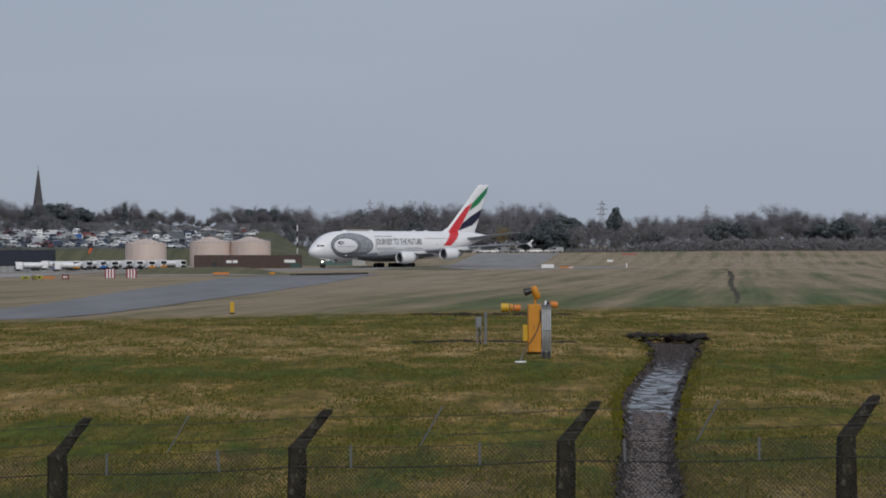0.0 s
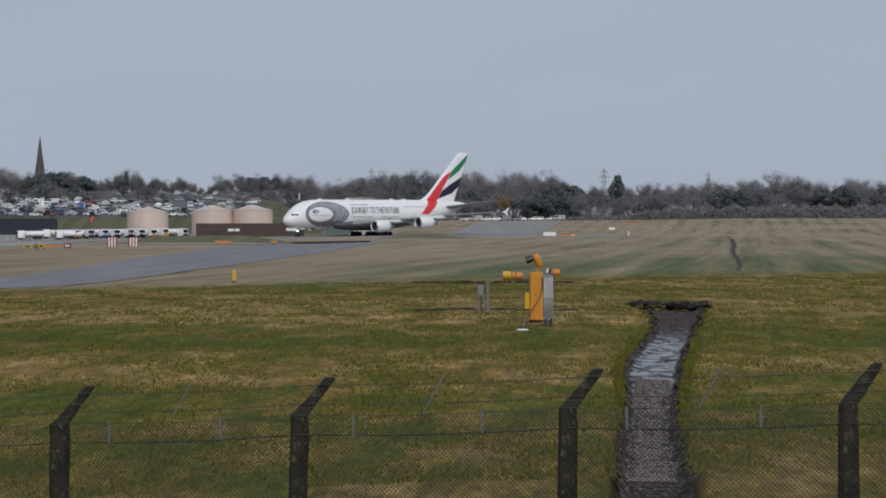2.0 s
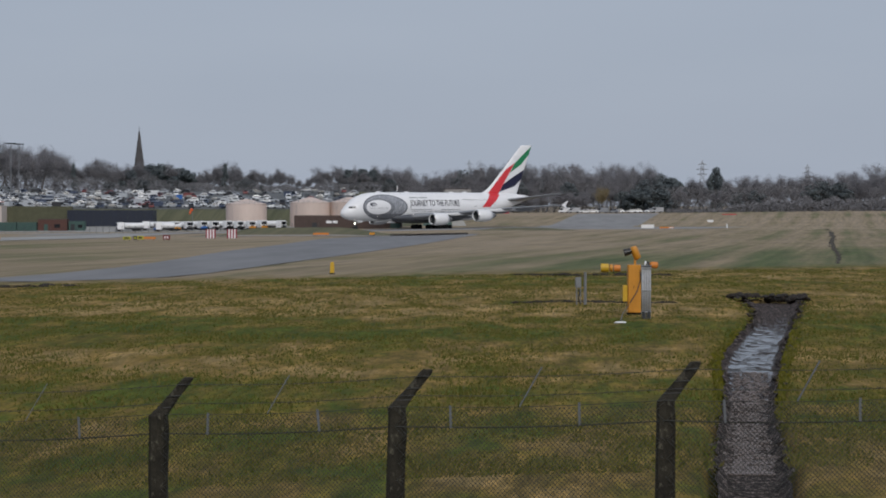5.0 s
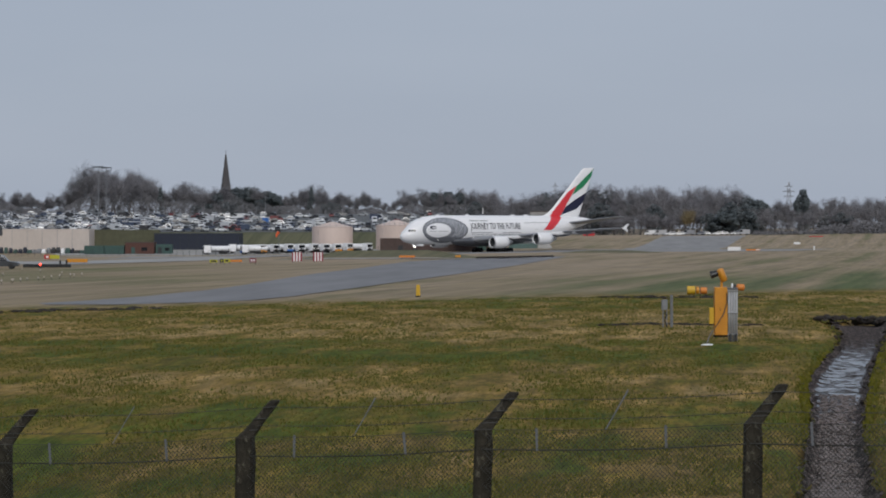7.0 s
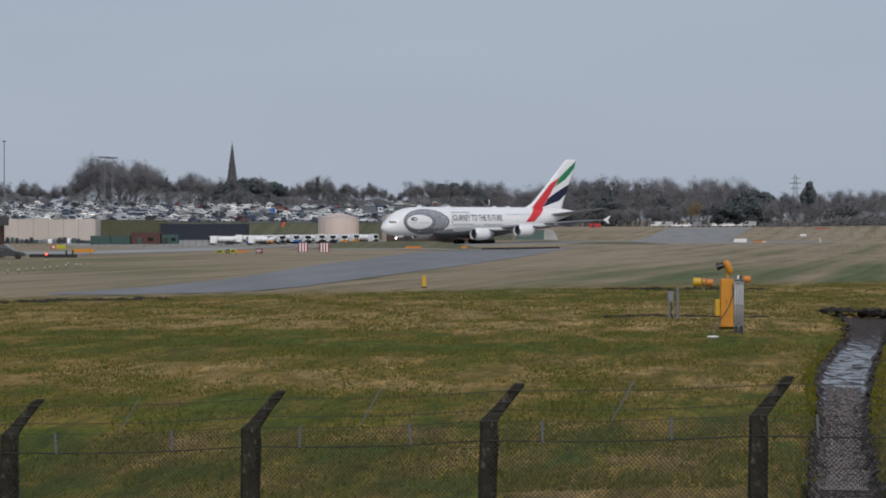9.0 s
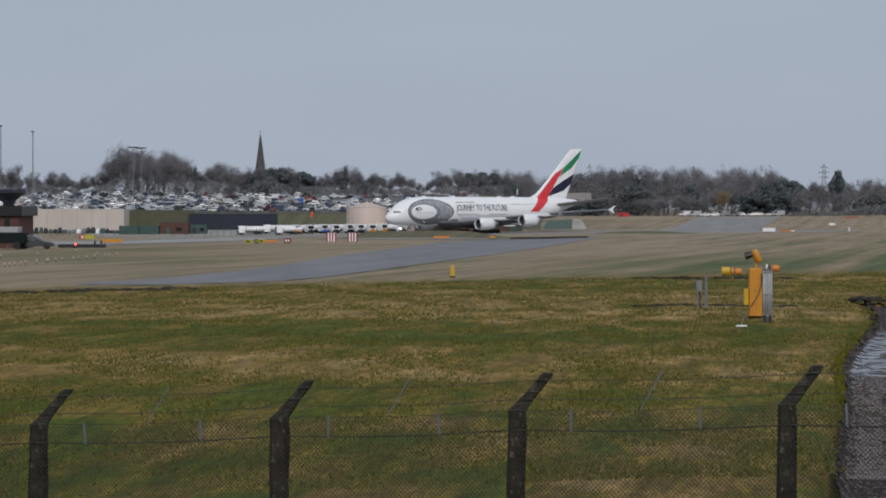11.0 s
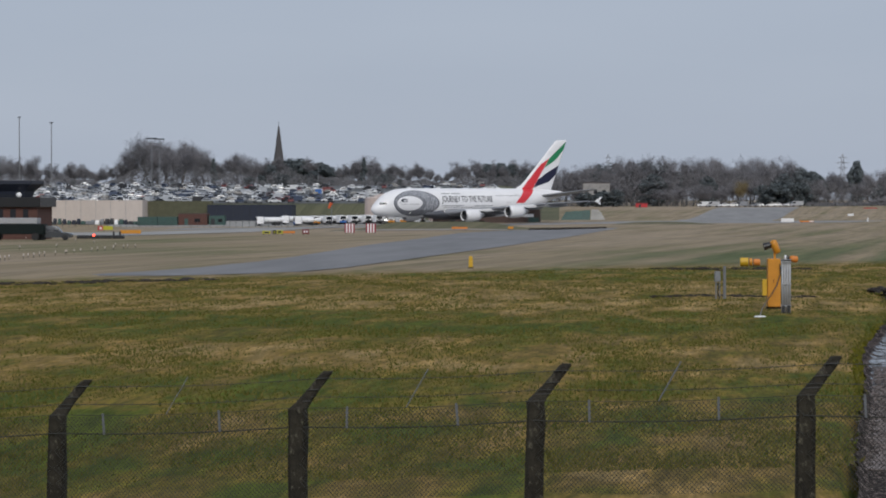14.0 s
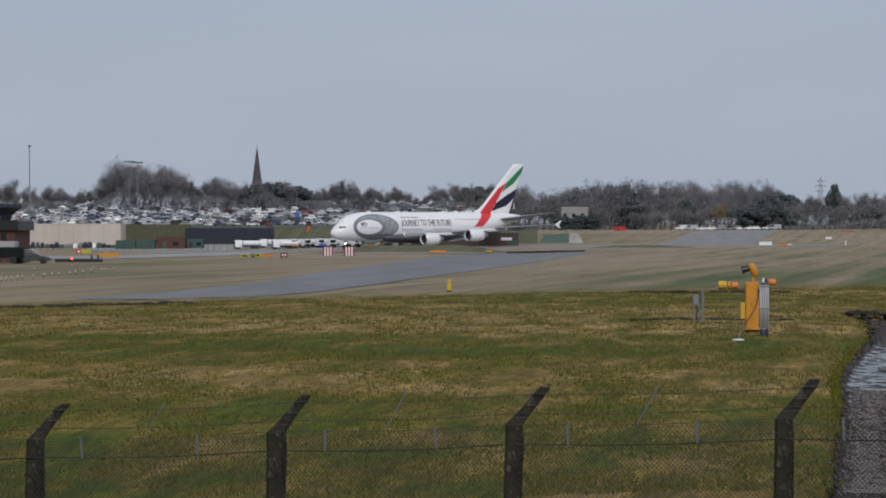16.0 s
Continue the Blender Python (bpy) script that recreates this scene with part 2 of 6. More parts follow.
def ditch_bed():
    """Wet gravelly mud, with standing water where the bed lies lowest."""
    m, n, l, p = shader("wet_ditch_bed")
    v = coords(n, l)
    grit = noise_fac(n, l, coords(n, l, (1.5, 0.6, 1)), 6.0, 5, 0.8)
    pool = noise_fac(n, l, coords(n, l, (1.3, 0.75, 1)), 1.6, 6, 0.8)
    col = ramp(n, l, grit, [(0.42, (0.012, 0.009, 0.008)), (0.52, (0.04, 0.03, 0.027)), (0.64, (0.27, 0.22, 0.195))])
    sep = n.new("ShaderNodeSeparateXYZ")
    l.new(v, sep.inputs[0])
    rn = n.new("ShaderNodeMapRange")
    rn.inputs["From Min"].default_value, rn.inputs["From Max"].default_value = 54, 74
    l.new(sep.outputs["Y"], rn.inputs["Value"])
    rf = n.new("ShaderNodeMapRange")
    rf.inputs["From Min"].default_value, rf.inputs["From Max"].default_value = 116, 94
    l.new(sep.outputs["Y"], rf.inputs["Value"])
    wet = math_node(n, l, "MULTIPLY", rn.outputs[0], rf.outputs[0])
    wet = math_node(n, l, "MULTIPLY_ADD", wet, 0.3, math_node(n, l, "MULTIPLY_ADD", pool, 1.6, -0.96))
    low = n.new("ShaderNodeMapRange")
    low.inputs["From Min"].default_value, low.inputs["From Max"].default_value = -0.12, -0.17
    l.new(sep.outputs["Z"], low.inputs["Value"])
    wet = math_node(n, l, "MULTIPLY", wet, low.outputs[0])
    mask = ramp(n, l, math_node(n, l, "ADD", wet, math_node(n, l, "MULTIPLY_ADD", grit, 0.4, -0.2)), [(0.03, (0, 0, 0)), (0.16, (1, 1, 1))])
    l.new(mixed(n, l, mask, col, (0.05, 0.045, 0.042)), p.inputs["Base Color"])
    l.new(math_node(n, l, "MULTIPLY_ADD", mask, -0.7, 0.85), p.inputs["Roughness"])
    l.new(math_node(n, l, "MULTIPLY_ADD", mask, 0.42, 0.08), p.inputs["Specular IOR Level"])
    h = math_node(n, l, "MULTIPLY", grit, math_node(n, l, "MULTIPLY_ADD", mask, -0.96, 1.0))
    bump(n, l, p, h, 0.8, 0.06)
    return m


def lichen_concrete():
    """Dark damp concrete with pale lichen blotches and rough aggregate."""
    m, n, l, p = shader("weathered_concrete")
    v = coords(n, l, (1, 1, 0.6))
    a, b, c = noise_fac(n, l, v, 5.0, 5, 0.7), noise_fac(n, l, v, 11.0, 4, 0.7), noise_fac(n, l, v, 60.0, 3)
    col = ramp(n, l, a, [(0.3, (0.01, 0.009, 0.008)), (0.7, (0.045, 0.04, 0.03))])
    col = mixed(n, l, ramp(n, l, b, [(0.56, (0, 0, 0)), (0.68, (0.8, 0.8, 0.8))]), col, (0.13, 0.12, 0.09))
    l.new(mixed(n, l, 0.4, col, ramp(n, l, c, [(0.35, (0.5, 0.5, 0.5)), (0.65, (1.4, 1.4, 1.4))]), "MULTIPLY"), p.inputs["Base Color"])
    p.inputs["Roughness"].default_value, p.inputs["Specular IOR Level"].default_value = 0.95, 0.2
    bump(n, l, p, b, 0.9, 0.03)
    return m


def car_paint(name, stops, joined=False):
    """Gloss paint whose colour differs from car to car."""
    m, n, l, p = shader(name)
    info = n.new("ShaderNodeNewGeometry" if joined else "ShaderNodeObjectInfo")
    r = n.new("ShaderNodeValToRGB")
    r.color_ramp.interpolation = "CONSTANT"
    els = r.color_ramp.elements
    while len(els) < len(stops):
        els.new(0.5)
    for e, (pos, c) in zip(els, stops):
        e.position, e.color = pos, (*c, 1)
    l.new(info.outputs["Random Per Island" if joined else "Random"], r.inputs["Fac"])
    dirt = noise_fac(n, l, coords(n, l), 2.0, 4)
    l.new(mixed(n, l, math_node(n, l, "MULTIPLY", dirt, 0.25), r.outputs["Color"], (0.12, 0.11, 0.1)), p.inputs["Base Color"])
    p.inputs["Roughness"].default_value = 0.28
    p.inputs["Metallic"].default_value = 0.15
    return m


def glow(name, colour, power):
    m, n, l, p = shader(name)
    p.inputs["Base Color"].default_value = (*colour, 1)
    p.inputs["Emission Color"].default_value = (*colour, 1)
    p.inputs["Emission Strength"].default_value = power
    return m


def foliage(name, lo, hi):
    m, n, l, p = shader(name)
    geo, info = n.new("ShaderNodeNewGeometry"), n.new("ShaderNodeObjectInfo")
    f = math_node(n, l, "MULTIPLY_ADD", geo.outputs["Random Per Island"], 0.55, math_node(n, l, "MULTIPLY", info.outputs["Random"], 0.45))
    l.new(ramp(n, l, f, [(0.15, lo), (0.85, hi)]), p.inputs["Base Color"])
    p.inputs["Roughness"].default_value = 0.9
    p.inputs["Specular IOR Level"].default_value = 0.15
    return m


GRASS = grass_ground()
BLADE = foliage("grass_blade", (0.06, 0.076, 0.012), (0.175, 0.135, 0.046))
MOSS = foliage("moss", (0.06, 0.065, 0.008), (0.15, 0.135, 0.015))
TAXIWAY = asphalt("taxiway_asphalt", (0.185, 0.184, 0.188))
RUNWAY = asphalt("runway_asphalt", (0.235, 0.23, 0.225))
CONCRETE = asphalt("pale_concrete", (0.3, 0.295, 0.28))
CARPARK = asphalt("car_park_tarmac", (0.11, 0.115, 0.115))
DITCH = ditch_bed()
SOIL = surface("dark_soil", (0.024, 0.017, 0.012), 0.95, vary=0.5, scale=3, bumps=0.8, dist=0.08)
TURFSOIL = surface("turf_and_soil", (0.06, 0.05, 0.036), 0.95, vary=0.6, scale=1.5, bumps=0.8, dist=0.08)
LIVERY = livery_paint()
WHITE = surface("white_paint", (0.78, 0.78, 0.79), 0.35, vary=0.08, scale=0.5, bumps=0.03)
GREYPAINT = surface("grey_wing_paint", (0.24, 0.25, 0.27), 0.4, vary=0.12, scale=0.4, bumps=0.03)
# fairing grey, painted darker for the shade below the wing root
BELLYSHADE = surface("shaded_grey_belly_paint", (0.08, 0.085, 0.1), 0.42, vary=0.15, scale=0.4, bumps=0.03)
INK = surface("dark_print", (0.035, 0.038, 0.048), 0.4, vary=0.1, bumps=0)
GLASS = surface("dark_glass", (0.012, 0.014, 0.018), 0.1, vary=0.1, bumps=0)
MASTGREY = surface("pale_grey_steel", (0.36, 0.365, 0.38), 0.5, metal=0.2, vary=0.25, scale=5)
RUBBER = surface("black_rubber", (0.015, 0.015, 0.016), 0.75, vary=0.2, scale=4)
METAL = surface("bare_metal", (0.42, 0.42, 0.43), 0.38, metal=0.85, vary=0.15, scale=3)
GALV = surface("galvanised_steel", (0.2, 0.21, 0.225), 0.55, metal=0.35, vary=0.25, scale=6)
DROPPER = surface("dull_galvanised_bar", (0.13, 0.137, 0.15), 0.6, metal=0.3, vary=0.25, scale=6)
WIRE = surface("fence_wire", (0.06, 0.06, 0.055), 0.6, metal=0.4, vary=0.3, scale=3, bumps=0)
# far pylon steel, its grey lightened to stand in for distance haze
PYLON = surface("hazed_pylon_steel", (0.27, 0.28, 0.3), 0.6, vary=0.1, bumps=0)
DARKMETAL = surface("dark_metal", (0.04, 0.042, 0.045), 0.5, metal=0.4, vary=0.25, scale=3)
POST = lichen_concrete()
YELLOW = surface("yellow_enamel", (0.56, 0.235, 0.02), 0.42, vary=0.16, scale=2.5, bumps=0.05)
LEMON = surface("lemon_yellow_enamel", (0.56, 0.34, 0.02), 0.45, vary=0.16, scale=2.5, bumps=0.05)
ORANGE = surface("orange_enamel", (0.6, 0.2, 0.03), 0.5, vary=0.12, scale=2, bumps=0.05)
BLACK = surface("black_enamel", (0.012, 0.012, 0.013), 0.4, vary=0.2, bumps=0)
PINK = surface("pale_pink_tank_paint", (0.62, 0.5, 0.44), 0.6, vary=0.1, scale=0.3, stretch=(1, 1, 0.25), bumps=0.05)
CREAM = surface("cream_render", (0.52, 0.455, 0.41), 0.8, vary=0.12, scale=0.25, stretch=(1, 1, 0.3), bumps=0.1)
BRICK = surface("dark_red_brick", (0.095, 0.045, 0.036), 0.9, vary=0.3, scale=1.5, bumps=0.3, dist=0.02)
BROWN = surface("brown_brick", (0.08, 0.055, 0.048), 0.9, vary=0.3, scale=0.8, bumps=0.2)
NAVY = surface("dark_blue_cladding", (0.012, 0.017, 0.033), 0.6, vary=0.25, scale=0.6)
GREENSTEEL = surface("green_container_steel", (0.04, 0.085, 0.075), 0.6, vary=0.25, scale=0.8)
MOSSWALL = surface("mossy_retaining_wall", (0.09, 0.09, 0.055), 0.95, vary=0.35, scale=0.6, bumps=0.4, dist=0.03)
STONEWASH = surface("grey_house_render", (0.3, 0.29, 0.28), 0.8, vary=0.15, scale=0.4)
STONE = surface("church_stone", (0.085, 0.08, 0.084), 0.95, vary=0.2, scale=0.4)
RED = surface("red_paint", (0.45, 0.03, 0.035), 0.5, vary=0.15, bumps=0.03)
BOARDRED = surface("crimson_board_paint", (0.26, 0.018, 0.035), 0.5, vary=0.15, bumps=0.03)
DARKRED = surface("dark_red_panel", (0.16, 0.012, 0.02), 0.5, vary=0.15, bumps=0.03)
BLUE = surface("blue_paint", (0.03, 0.13, 0.4), 0.5, vary=0.15, bumps=0.03)
WINDSOCK = surface("orange_windsock_cloth", (0.75, 0.13, 0.04), 0.8, vary=0.1, bumps=0.05)
BARK = surface("grey_brown_bark", (0.085, 0.076, 0.072), 0.95, vary=0.3, scale=1.5)
# far twigs, evergreens and scrub: distance haze put into the colour, pale and bluish
HAZYTWIG = foliage("hazed_winter_twigs", (0.135, 0.133, 0.146), (0.22, 0.214, 0.227))
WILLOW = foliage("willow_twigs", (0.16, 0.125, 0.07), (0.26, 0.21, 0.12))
HAZYCONIFER = foliage("hazed_evergreen_leaves", (0.07, 0.086, 0.094), (0.112, 0.128, 0.134))
HAZYSCRUB = foliage("hazed_scrub", (0.126, 0.125, 0.135), (0.172, 0.168, 0.177))
CAR_COLOURS = [(0, (0.78, 0.79, 0.8)), (0.27, (0.48, 0.5, 0.53)), (0.5, (0.12, 0.13, 0.14)), (0.62, (0.02, 0.02, 0.024)),
               (0.76, (0.04, 0.06, 0.11)), (0.88, (0.34, 0.36, 0.38)), (0.95, (0.17, 0.03, 0.03))]
CARPAINT, CARPAINTFAR = car_paint("car_paint", CAR_COLOURS), car_paint("far_car_paint", CAR_COLOURS, True)
LAMP = glow("landing_light", (1.0, 0.95, 0.85), 9)
REDLAMP = glow("red_signal_light", (1.0, 0.06, 0.03), 6)


# ---- mesh helpers ----
def part(name, bm, material, parent=None, label="", smooth=False):
    """Links a bmesh as one mesh object, under a thing or a part where one is given."""
    me = bpy.data.meshes.new(name)
    bmesh.ops.recalc_face_normals(bm, faces=bm.faces)
    if smooth:
        for f in bm.faces:
            f.smooth = True
    bm.to_mesh(me)
    bm.free()
    for mt in (material if isinstance(material, (list, tuple)) else [material]):
        me.materials.append(mt)
    ob = new(name, me)
    if parent:
        ob.parent = parent
    return tagged(ob, label)


def empty(name, m, label, category, group="", kind=""):
    ob = new(name)
    ob.matrix_basis = m
    return tagged(ob, label, category, group, kind)


def box(bm, x0, y0, z0, x1, y1, z1, bevel=0.0, m=None):
    vs = [bm.verts.new((x, y, z)) for z in (z0, z1) for x, y in ((x0, y0), (x1, y0), (x1, y1), (x0, y1))]
    fs = [bm.faces.new([vs[i] for i in f]) for f in ((0, 3, 2, 1), (4, 5, 6, 7), (0, 1, 5, 4), (1, 2, 6, 5), (2, 3, 7, 6), (3, 0, 4, 7))]
    if bevel:
        es = list({e for f in fs for e in f.edges})
        r = bmesh.ops.bevel(bm, geom=es, offset=bevel, segments=1, affect="EDGES", profile=0.5)
        vs = list({v for f in r["faces"] for v in f.verts} | {v for v in vs if v.is_valid})
    if m:
        bmesh.ops.transform(bm, matrix=m, verts=[v for v in vs if v.is_valid])
    return bm


def tube(bm, pts, radii, sides=8, caps=True):
    """A tapered tube through the points."""
    rings, prev = [], None
    for i, p in enumerate(pts):
        p = Vector(p)
        d = (Vector(pts[min(i + 1, len(pts) - 1)]) - Vector(pts[max(i - 1, 0)])).normalized()
        side = d.cross(Vector((0, 0, 1)) if abs(d.z) < 0.9 else Vector((1, 0, 0))).normalized()
        if prev is not None and side.dot(prev) < 0:
            side = -side
        prev = side
        up = side.cross(d)
        r = radii[i] if isinstance(radii, (list, tuple)) else radii
        rings.append([bm.verts.new(p + r * (math.cos(a) * side + math.sin(a) * up)) for a in (2 * math.pi * k / sides for k in range(sides))])
    for a, b in zip(rings, rings[1:]):
        for k in range(sides):
            bm.faces.new((a[k], a[(k + 1) % sides], b[(k + 1) % sides], b[k]))
    if caps:
        bm.faces.new(rings[0][::-1])
        bm.faces.new(rings[-1])
    return bm


def loft(bm, rings, caps=True):
    vs = [[bm.verts.new(p) for p in r] for r in rings]
    k = len(vs[0])
    for a, b in zip(vs, vs[1:]):
        for i in range(k):
            bm.faces.new((a[i], a[(i + 1) % k], b[(i + 1) % k], b[i]))
    if caps:
        bm.faces.new(vs[0][::-1])
        bm.faces.new(vs[-1])
    return bm


def smooth_step(a, b, v):
    u = min(1.0, max(0.0, (v - a) / (b - a)))
    return u * u * (3 - 2 * u)


def ground_z(x, y):
    """Height of the land: a level near field, a shallow dip to the runway, a hill with the car park behind."""
    z = -2.8 * min(1.0, max(0.0, (y - 180) / 620))
    if y > 890:
        z = -2.8 + 3.5 * smooth_step(890, 1085, y)
    z += 0.018 * (max(-130.0, min(-10.0, x)) + 67) * smooth_step(350, 700, y) * (1 - smooth_step(850, 900, y))
    if y > 880:
        m = smooth_step(-0.046, -0.062, x / y)
        z = z * (1 - m) + m * (-2.8 + 5.3 * smooth_step(896, 922, y) + 6.8 * min(1.0, max(0.0, (y - 922) / 228)))
    near = 1 - smooth_step(36, 60, y)
    z += near * (0.12 + 0.054 * max(-12, min(0, x)) + 0.036 * max(0, min(10, x)))
    z += 0.5 * math.exp(-((y - 585) / 14) ** 2 - ((x + 4) / 8) ** 4)
    z -= 0.9 * smooth_step(560, 760, y) * (1 - smooth_step(856, 885, y))
    # swell of the far field, and the green berm before the fuel farm
    z += 1.1 * math.exp(-((x - 150) / 90) ** 2 - ((y - 1150) / 260) ** 2)
    z += 1.4 * math.exp(-((y - 490) / 15) ** 2) * smooth_step(-58, -49, x) * (1 - smooth_step(-36, -24, x))
    return z


# ---- ground ----
def ground():
    ys = [-60, -20, 0, 15, 25, 32, 38, 42] + [44 + 2 * i for i in range(60)] + [164 + 5 * i for i in range(60)]
    ys += [464 + 4 * i for i in range(16)] + [530 + 12 * i for i in range(30)] + [892 + 3 * i for i in range(12)]
    ys += [930 + 20 * i for i in range(36)] + [1700, 1900, 2200, 2600, 3200, 4000, 4800]
    us = [-60, -20, -8, -3, -1.5, -0.8, -0.5] + [-0.34 + 0.004 * i for i in range(150)] + [0.3, 0.5, 0.8, 1.5, 3, 8, 20, 60]
    bm = bmesh.new()
    grid = []
    for y in ys:
        w = max(y, 40.0)
        row = []
        for u in us:
            x = u * w
            h = ground_z(x, y)
            if y < 230:
                h += 0.05 * noise.noise((x * 0.35, y * 0.2, 0)) + 0.03 * noise.noise((x * 1.3, y * 0.8, 3))
            row.append(bm.verts.new((x, y, h - ditch_depth(x, y))))
        grid.append(row)
    for a, b in zip(grid, grid[1:]):
        for i in range(len(us) - 1):
            bm.faces.new((a[i], a[i + 1], b[i + 1], b[i]))
    tagged(part("ground", bm, GRASS, smooth=True), "winter grass airfield, tussocky near the fence, mown beyond", "grass", kind="structure")


# centre line and half width of the wet ditch, from the fence outwards
DITCH_LINE = [(30, 2.35, 0.5), (47, 3.45, 0.56), (54, 3.92, 0.54), (61, 4.45, 0.55), (68.5, 5.05, 0.66), (75, 5.52, 0.76), (81, 6.05, 0.82), (88, 6.78, 0.8), (94, 7.42, 0.78), (104, 8.5, 0.74), (113, 9.33, 0.84), (120, 9.8, 1.1), (126, 10.2, 1.25)]


def ditch_at(y):
    for (a, xa, wa), (b, xb, wb) in zip(DITCH_LINE, DITCH_LINE[1:]):
        if a <= y <= b:
            u = (y - a) / (b - a)
            return xa + u * (xb - xa), wa + u * (wb - wa)
    return None


def ditch_depth(x, y):
    d = ditch_at(y)
    if not d:
        return 0.0
    return 0.5 * (1 - smooth_step(d[1] * 0.85, d[1] * 1.5, abs(x - d[0])))


def ditch():
    bm = bmesh.new()
    rows = []
    for i in range(193):
        y = 30 + i * 0.5
        cx, w = ditch_at(y)
        row = []
        for j in range(13):
            u = -1.0 + j / 6
            ww = w * (1.0 + 0.2 * noise.noise((y * 0.5, u > 0, 7)))
            x = cx + u * ww + 0.12 * noise.noise((y * 0.9, 2, 5))
            edge = max(0.0, abs(u) - 0.6) / 0.4
            row.append(bm.verts.new((x, y, ground_z(cx, y) - 0.2 + 0.19 * edge ** 1.5 + (0.05 if abs(u) > 0.5 else 0.01) * noise.noise((x * 3, y * 2, 1)))))
        rows.append(row)
    for a, b in zip(rows, rows[1:]):
        for j in range(12):
            bm.faces.new((a[j], a[j + 1], b[j + 1], b[j]))
    tagged(part("ditch", bm, DITCH, smooth=True), "muddy gravel drainage ditch with shallow standing water", "ditch", kind="structure")
    # cut end of the ditch: uneven soil scarp, dark lumps doubling as overhanging turf's shadow
    bm = bmesh.new()
    rnd = random.Random(4)
    for i in range(110):
        u = i / 109
        x, y = 8.35 + 3.3 * u, 128.6 - 2.6 * abs(u - 0.35) - 2.2 * u + rnd.uniform(-1.3, 0.7)
        r = rnd.uniform(0.05, 0.17) * (0.5 if 0.4 < u < 0.5 else 1)
        bmesh.ops.create_icosphere(bm, subdivisions=2, radius=r, matrix=Matrix.Translation((x, y, 0.02 + rnd.uniform(-0.1, 0.1))) @ Matrix.Diagonal((1.3, 3.0, rnd.uniform(0.3, 1.2), 1)))
    for k in range(190):
        y = rnd.uniform(64, 124)
        cx, w = ditch_at(y)
        s = rnd.choice((-1, 1, 1, 1))
        bmesh.ops.create_icosphere(bm, subdivisions=1, radius=rnd.uniform(0.04, 0.12), matrix=Matrix.Translation((cx + s * w * rnd.uniform(0.92, 1.3), y, -0.09)) @ Matrix.Diagonal((1, 2.2, 0.7, 1)))
    for k in range(120):
        x = rnd.uniform(-1.2, 5.6)
        y = 121.0 + 0.5 * math.sin(x) + rnd.gauss(0, 0.35)
        bmesh.ops.create_icosphere(bm, subdivisions=1, radius=rnd.uniform(0.06, 0.16), matrix=Matrix.Translation((x, y, 0.0)) @ Matrix.Diagonal((1.8, 1.2, 0.5, 1)))
    for k in range(160):
        x = rnd.choice((rnd.uniform(-1.5, 7.5), rnd.uniform(-34, -24)))
        y = 168 + 0.95 * x * (0 if x > -10 else 1) + rnd.gauss(0, 1.2)
        bmesh.ops.create_icosphere(bm, subdivisions=1, radius=rnd.uniform(0.08, 0.2), matrix=Matrix.Translation((x, y, ground_z(x, y))) @ Matrix.Diagonal((2.2, 1.2, 0.5, 1)))
    for v in bm.verts:
        v.co += 0.1 * noise.noise_vector(v.co * 2.3)
    tagged(part("soil_bank", bm, SOIL), "crumbling soil bank at the head of the ditch, dark with turf-edge shade", "soil", kind="stuff")
    # moss tufts along the wet edges
    bm = bmesh.new()
    for k in range(2000):
        y = rnd.choice((rnd.uniform(56, 96), rnd.uniform(64, 80)))
        cx, w = ditch_at(y)
        s = rnd.choice((-1, 1))
        x = cx + s * w * (1.08 + abs(rnd.gauss(0, 0.16)))
        z = ground_z(x, y) - 0.06
        a, h, q = rnd.uniform(0, 6.28), rnd.uniform(0.04, 0.1), rnd.uniform(0.05, 0.12)
        bm.faces.new([bm.verts.new(p) for p in ((x - q * math.cos(a), y - q * math.sin(a), z), (x + q * math.cos(a), y + q * math.sin(a), z), (x + rnd.uniform(-0.06, 0.06), y, z + h))])
    tagged(part("moss", bm, MOSS), "yellow-green moss tufts along the ditch edge", "moss", kind="stuff")
    # stones in the near bed
    bm = bmesh.new()
    for k in range(2600):
        y = 44 + 30 * rnd.random() ** 1.7
        cx, w = ditch_at(y)
        x = cx + rnd.gauss(0, 0.5) * w
        bmesh.ops.create_icosphere(bm, subdivisions=1, radius=rnd.uniform(0.014, 0.045), matrix=Matrix.Translation((x, y, ground_z(cx, y) - 0.18)) @ Matrix.Diagonal((1.2, 1, 0.6, 1)))
    tagged(part("gravel", bm, surface("wet_gravel", (0.14, 0.11, 0.096), 0.35, vary=0.9, scale=6)), "loose wet brown gravel in the ditch bed", "gravel", kind="stuff")


def sheet(name, outline, material, label, lift=0.03, step=12.0):
    """A paved sheet that follows the land: rows of (y, x from, x to)."""
    bm = bmesh.new()
    rows = []
    for (ya, a0, a1), (yb, b0, b1) in zip(outline, outline[1:]):
        k = max(1, int((yb - ya) / step))
        for i in range(k + (yb == outline[-1][0])):
            u = i / k
            y, x0, x1 = ya + u * (yb - ya), a0 + u * (b0 - a0), a1 + u * (b1 - a1)
            rows.append([bm.verts.new((x0 + (x1 - x0) * j / 24, y, ground_z(x0 + (x1 - x0) * j / 24, y) + lift)) for j in range(25)])
    for a, b in zip(rows, rows[1:]):
        for j in range(24):
            bm.faces.new((a[j], a[j + 1], b[j + 1], b[j]))
    return tagged(part(name, bm, material, smooth=True), label, "pavement", kind="structure")


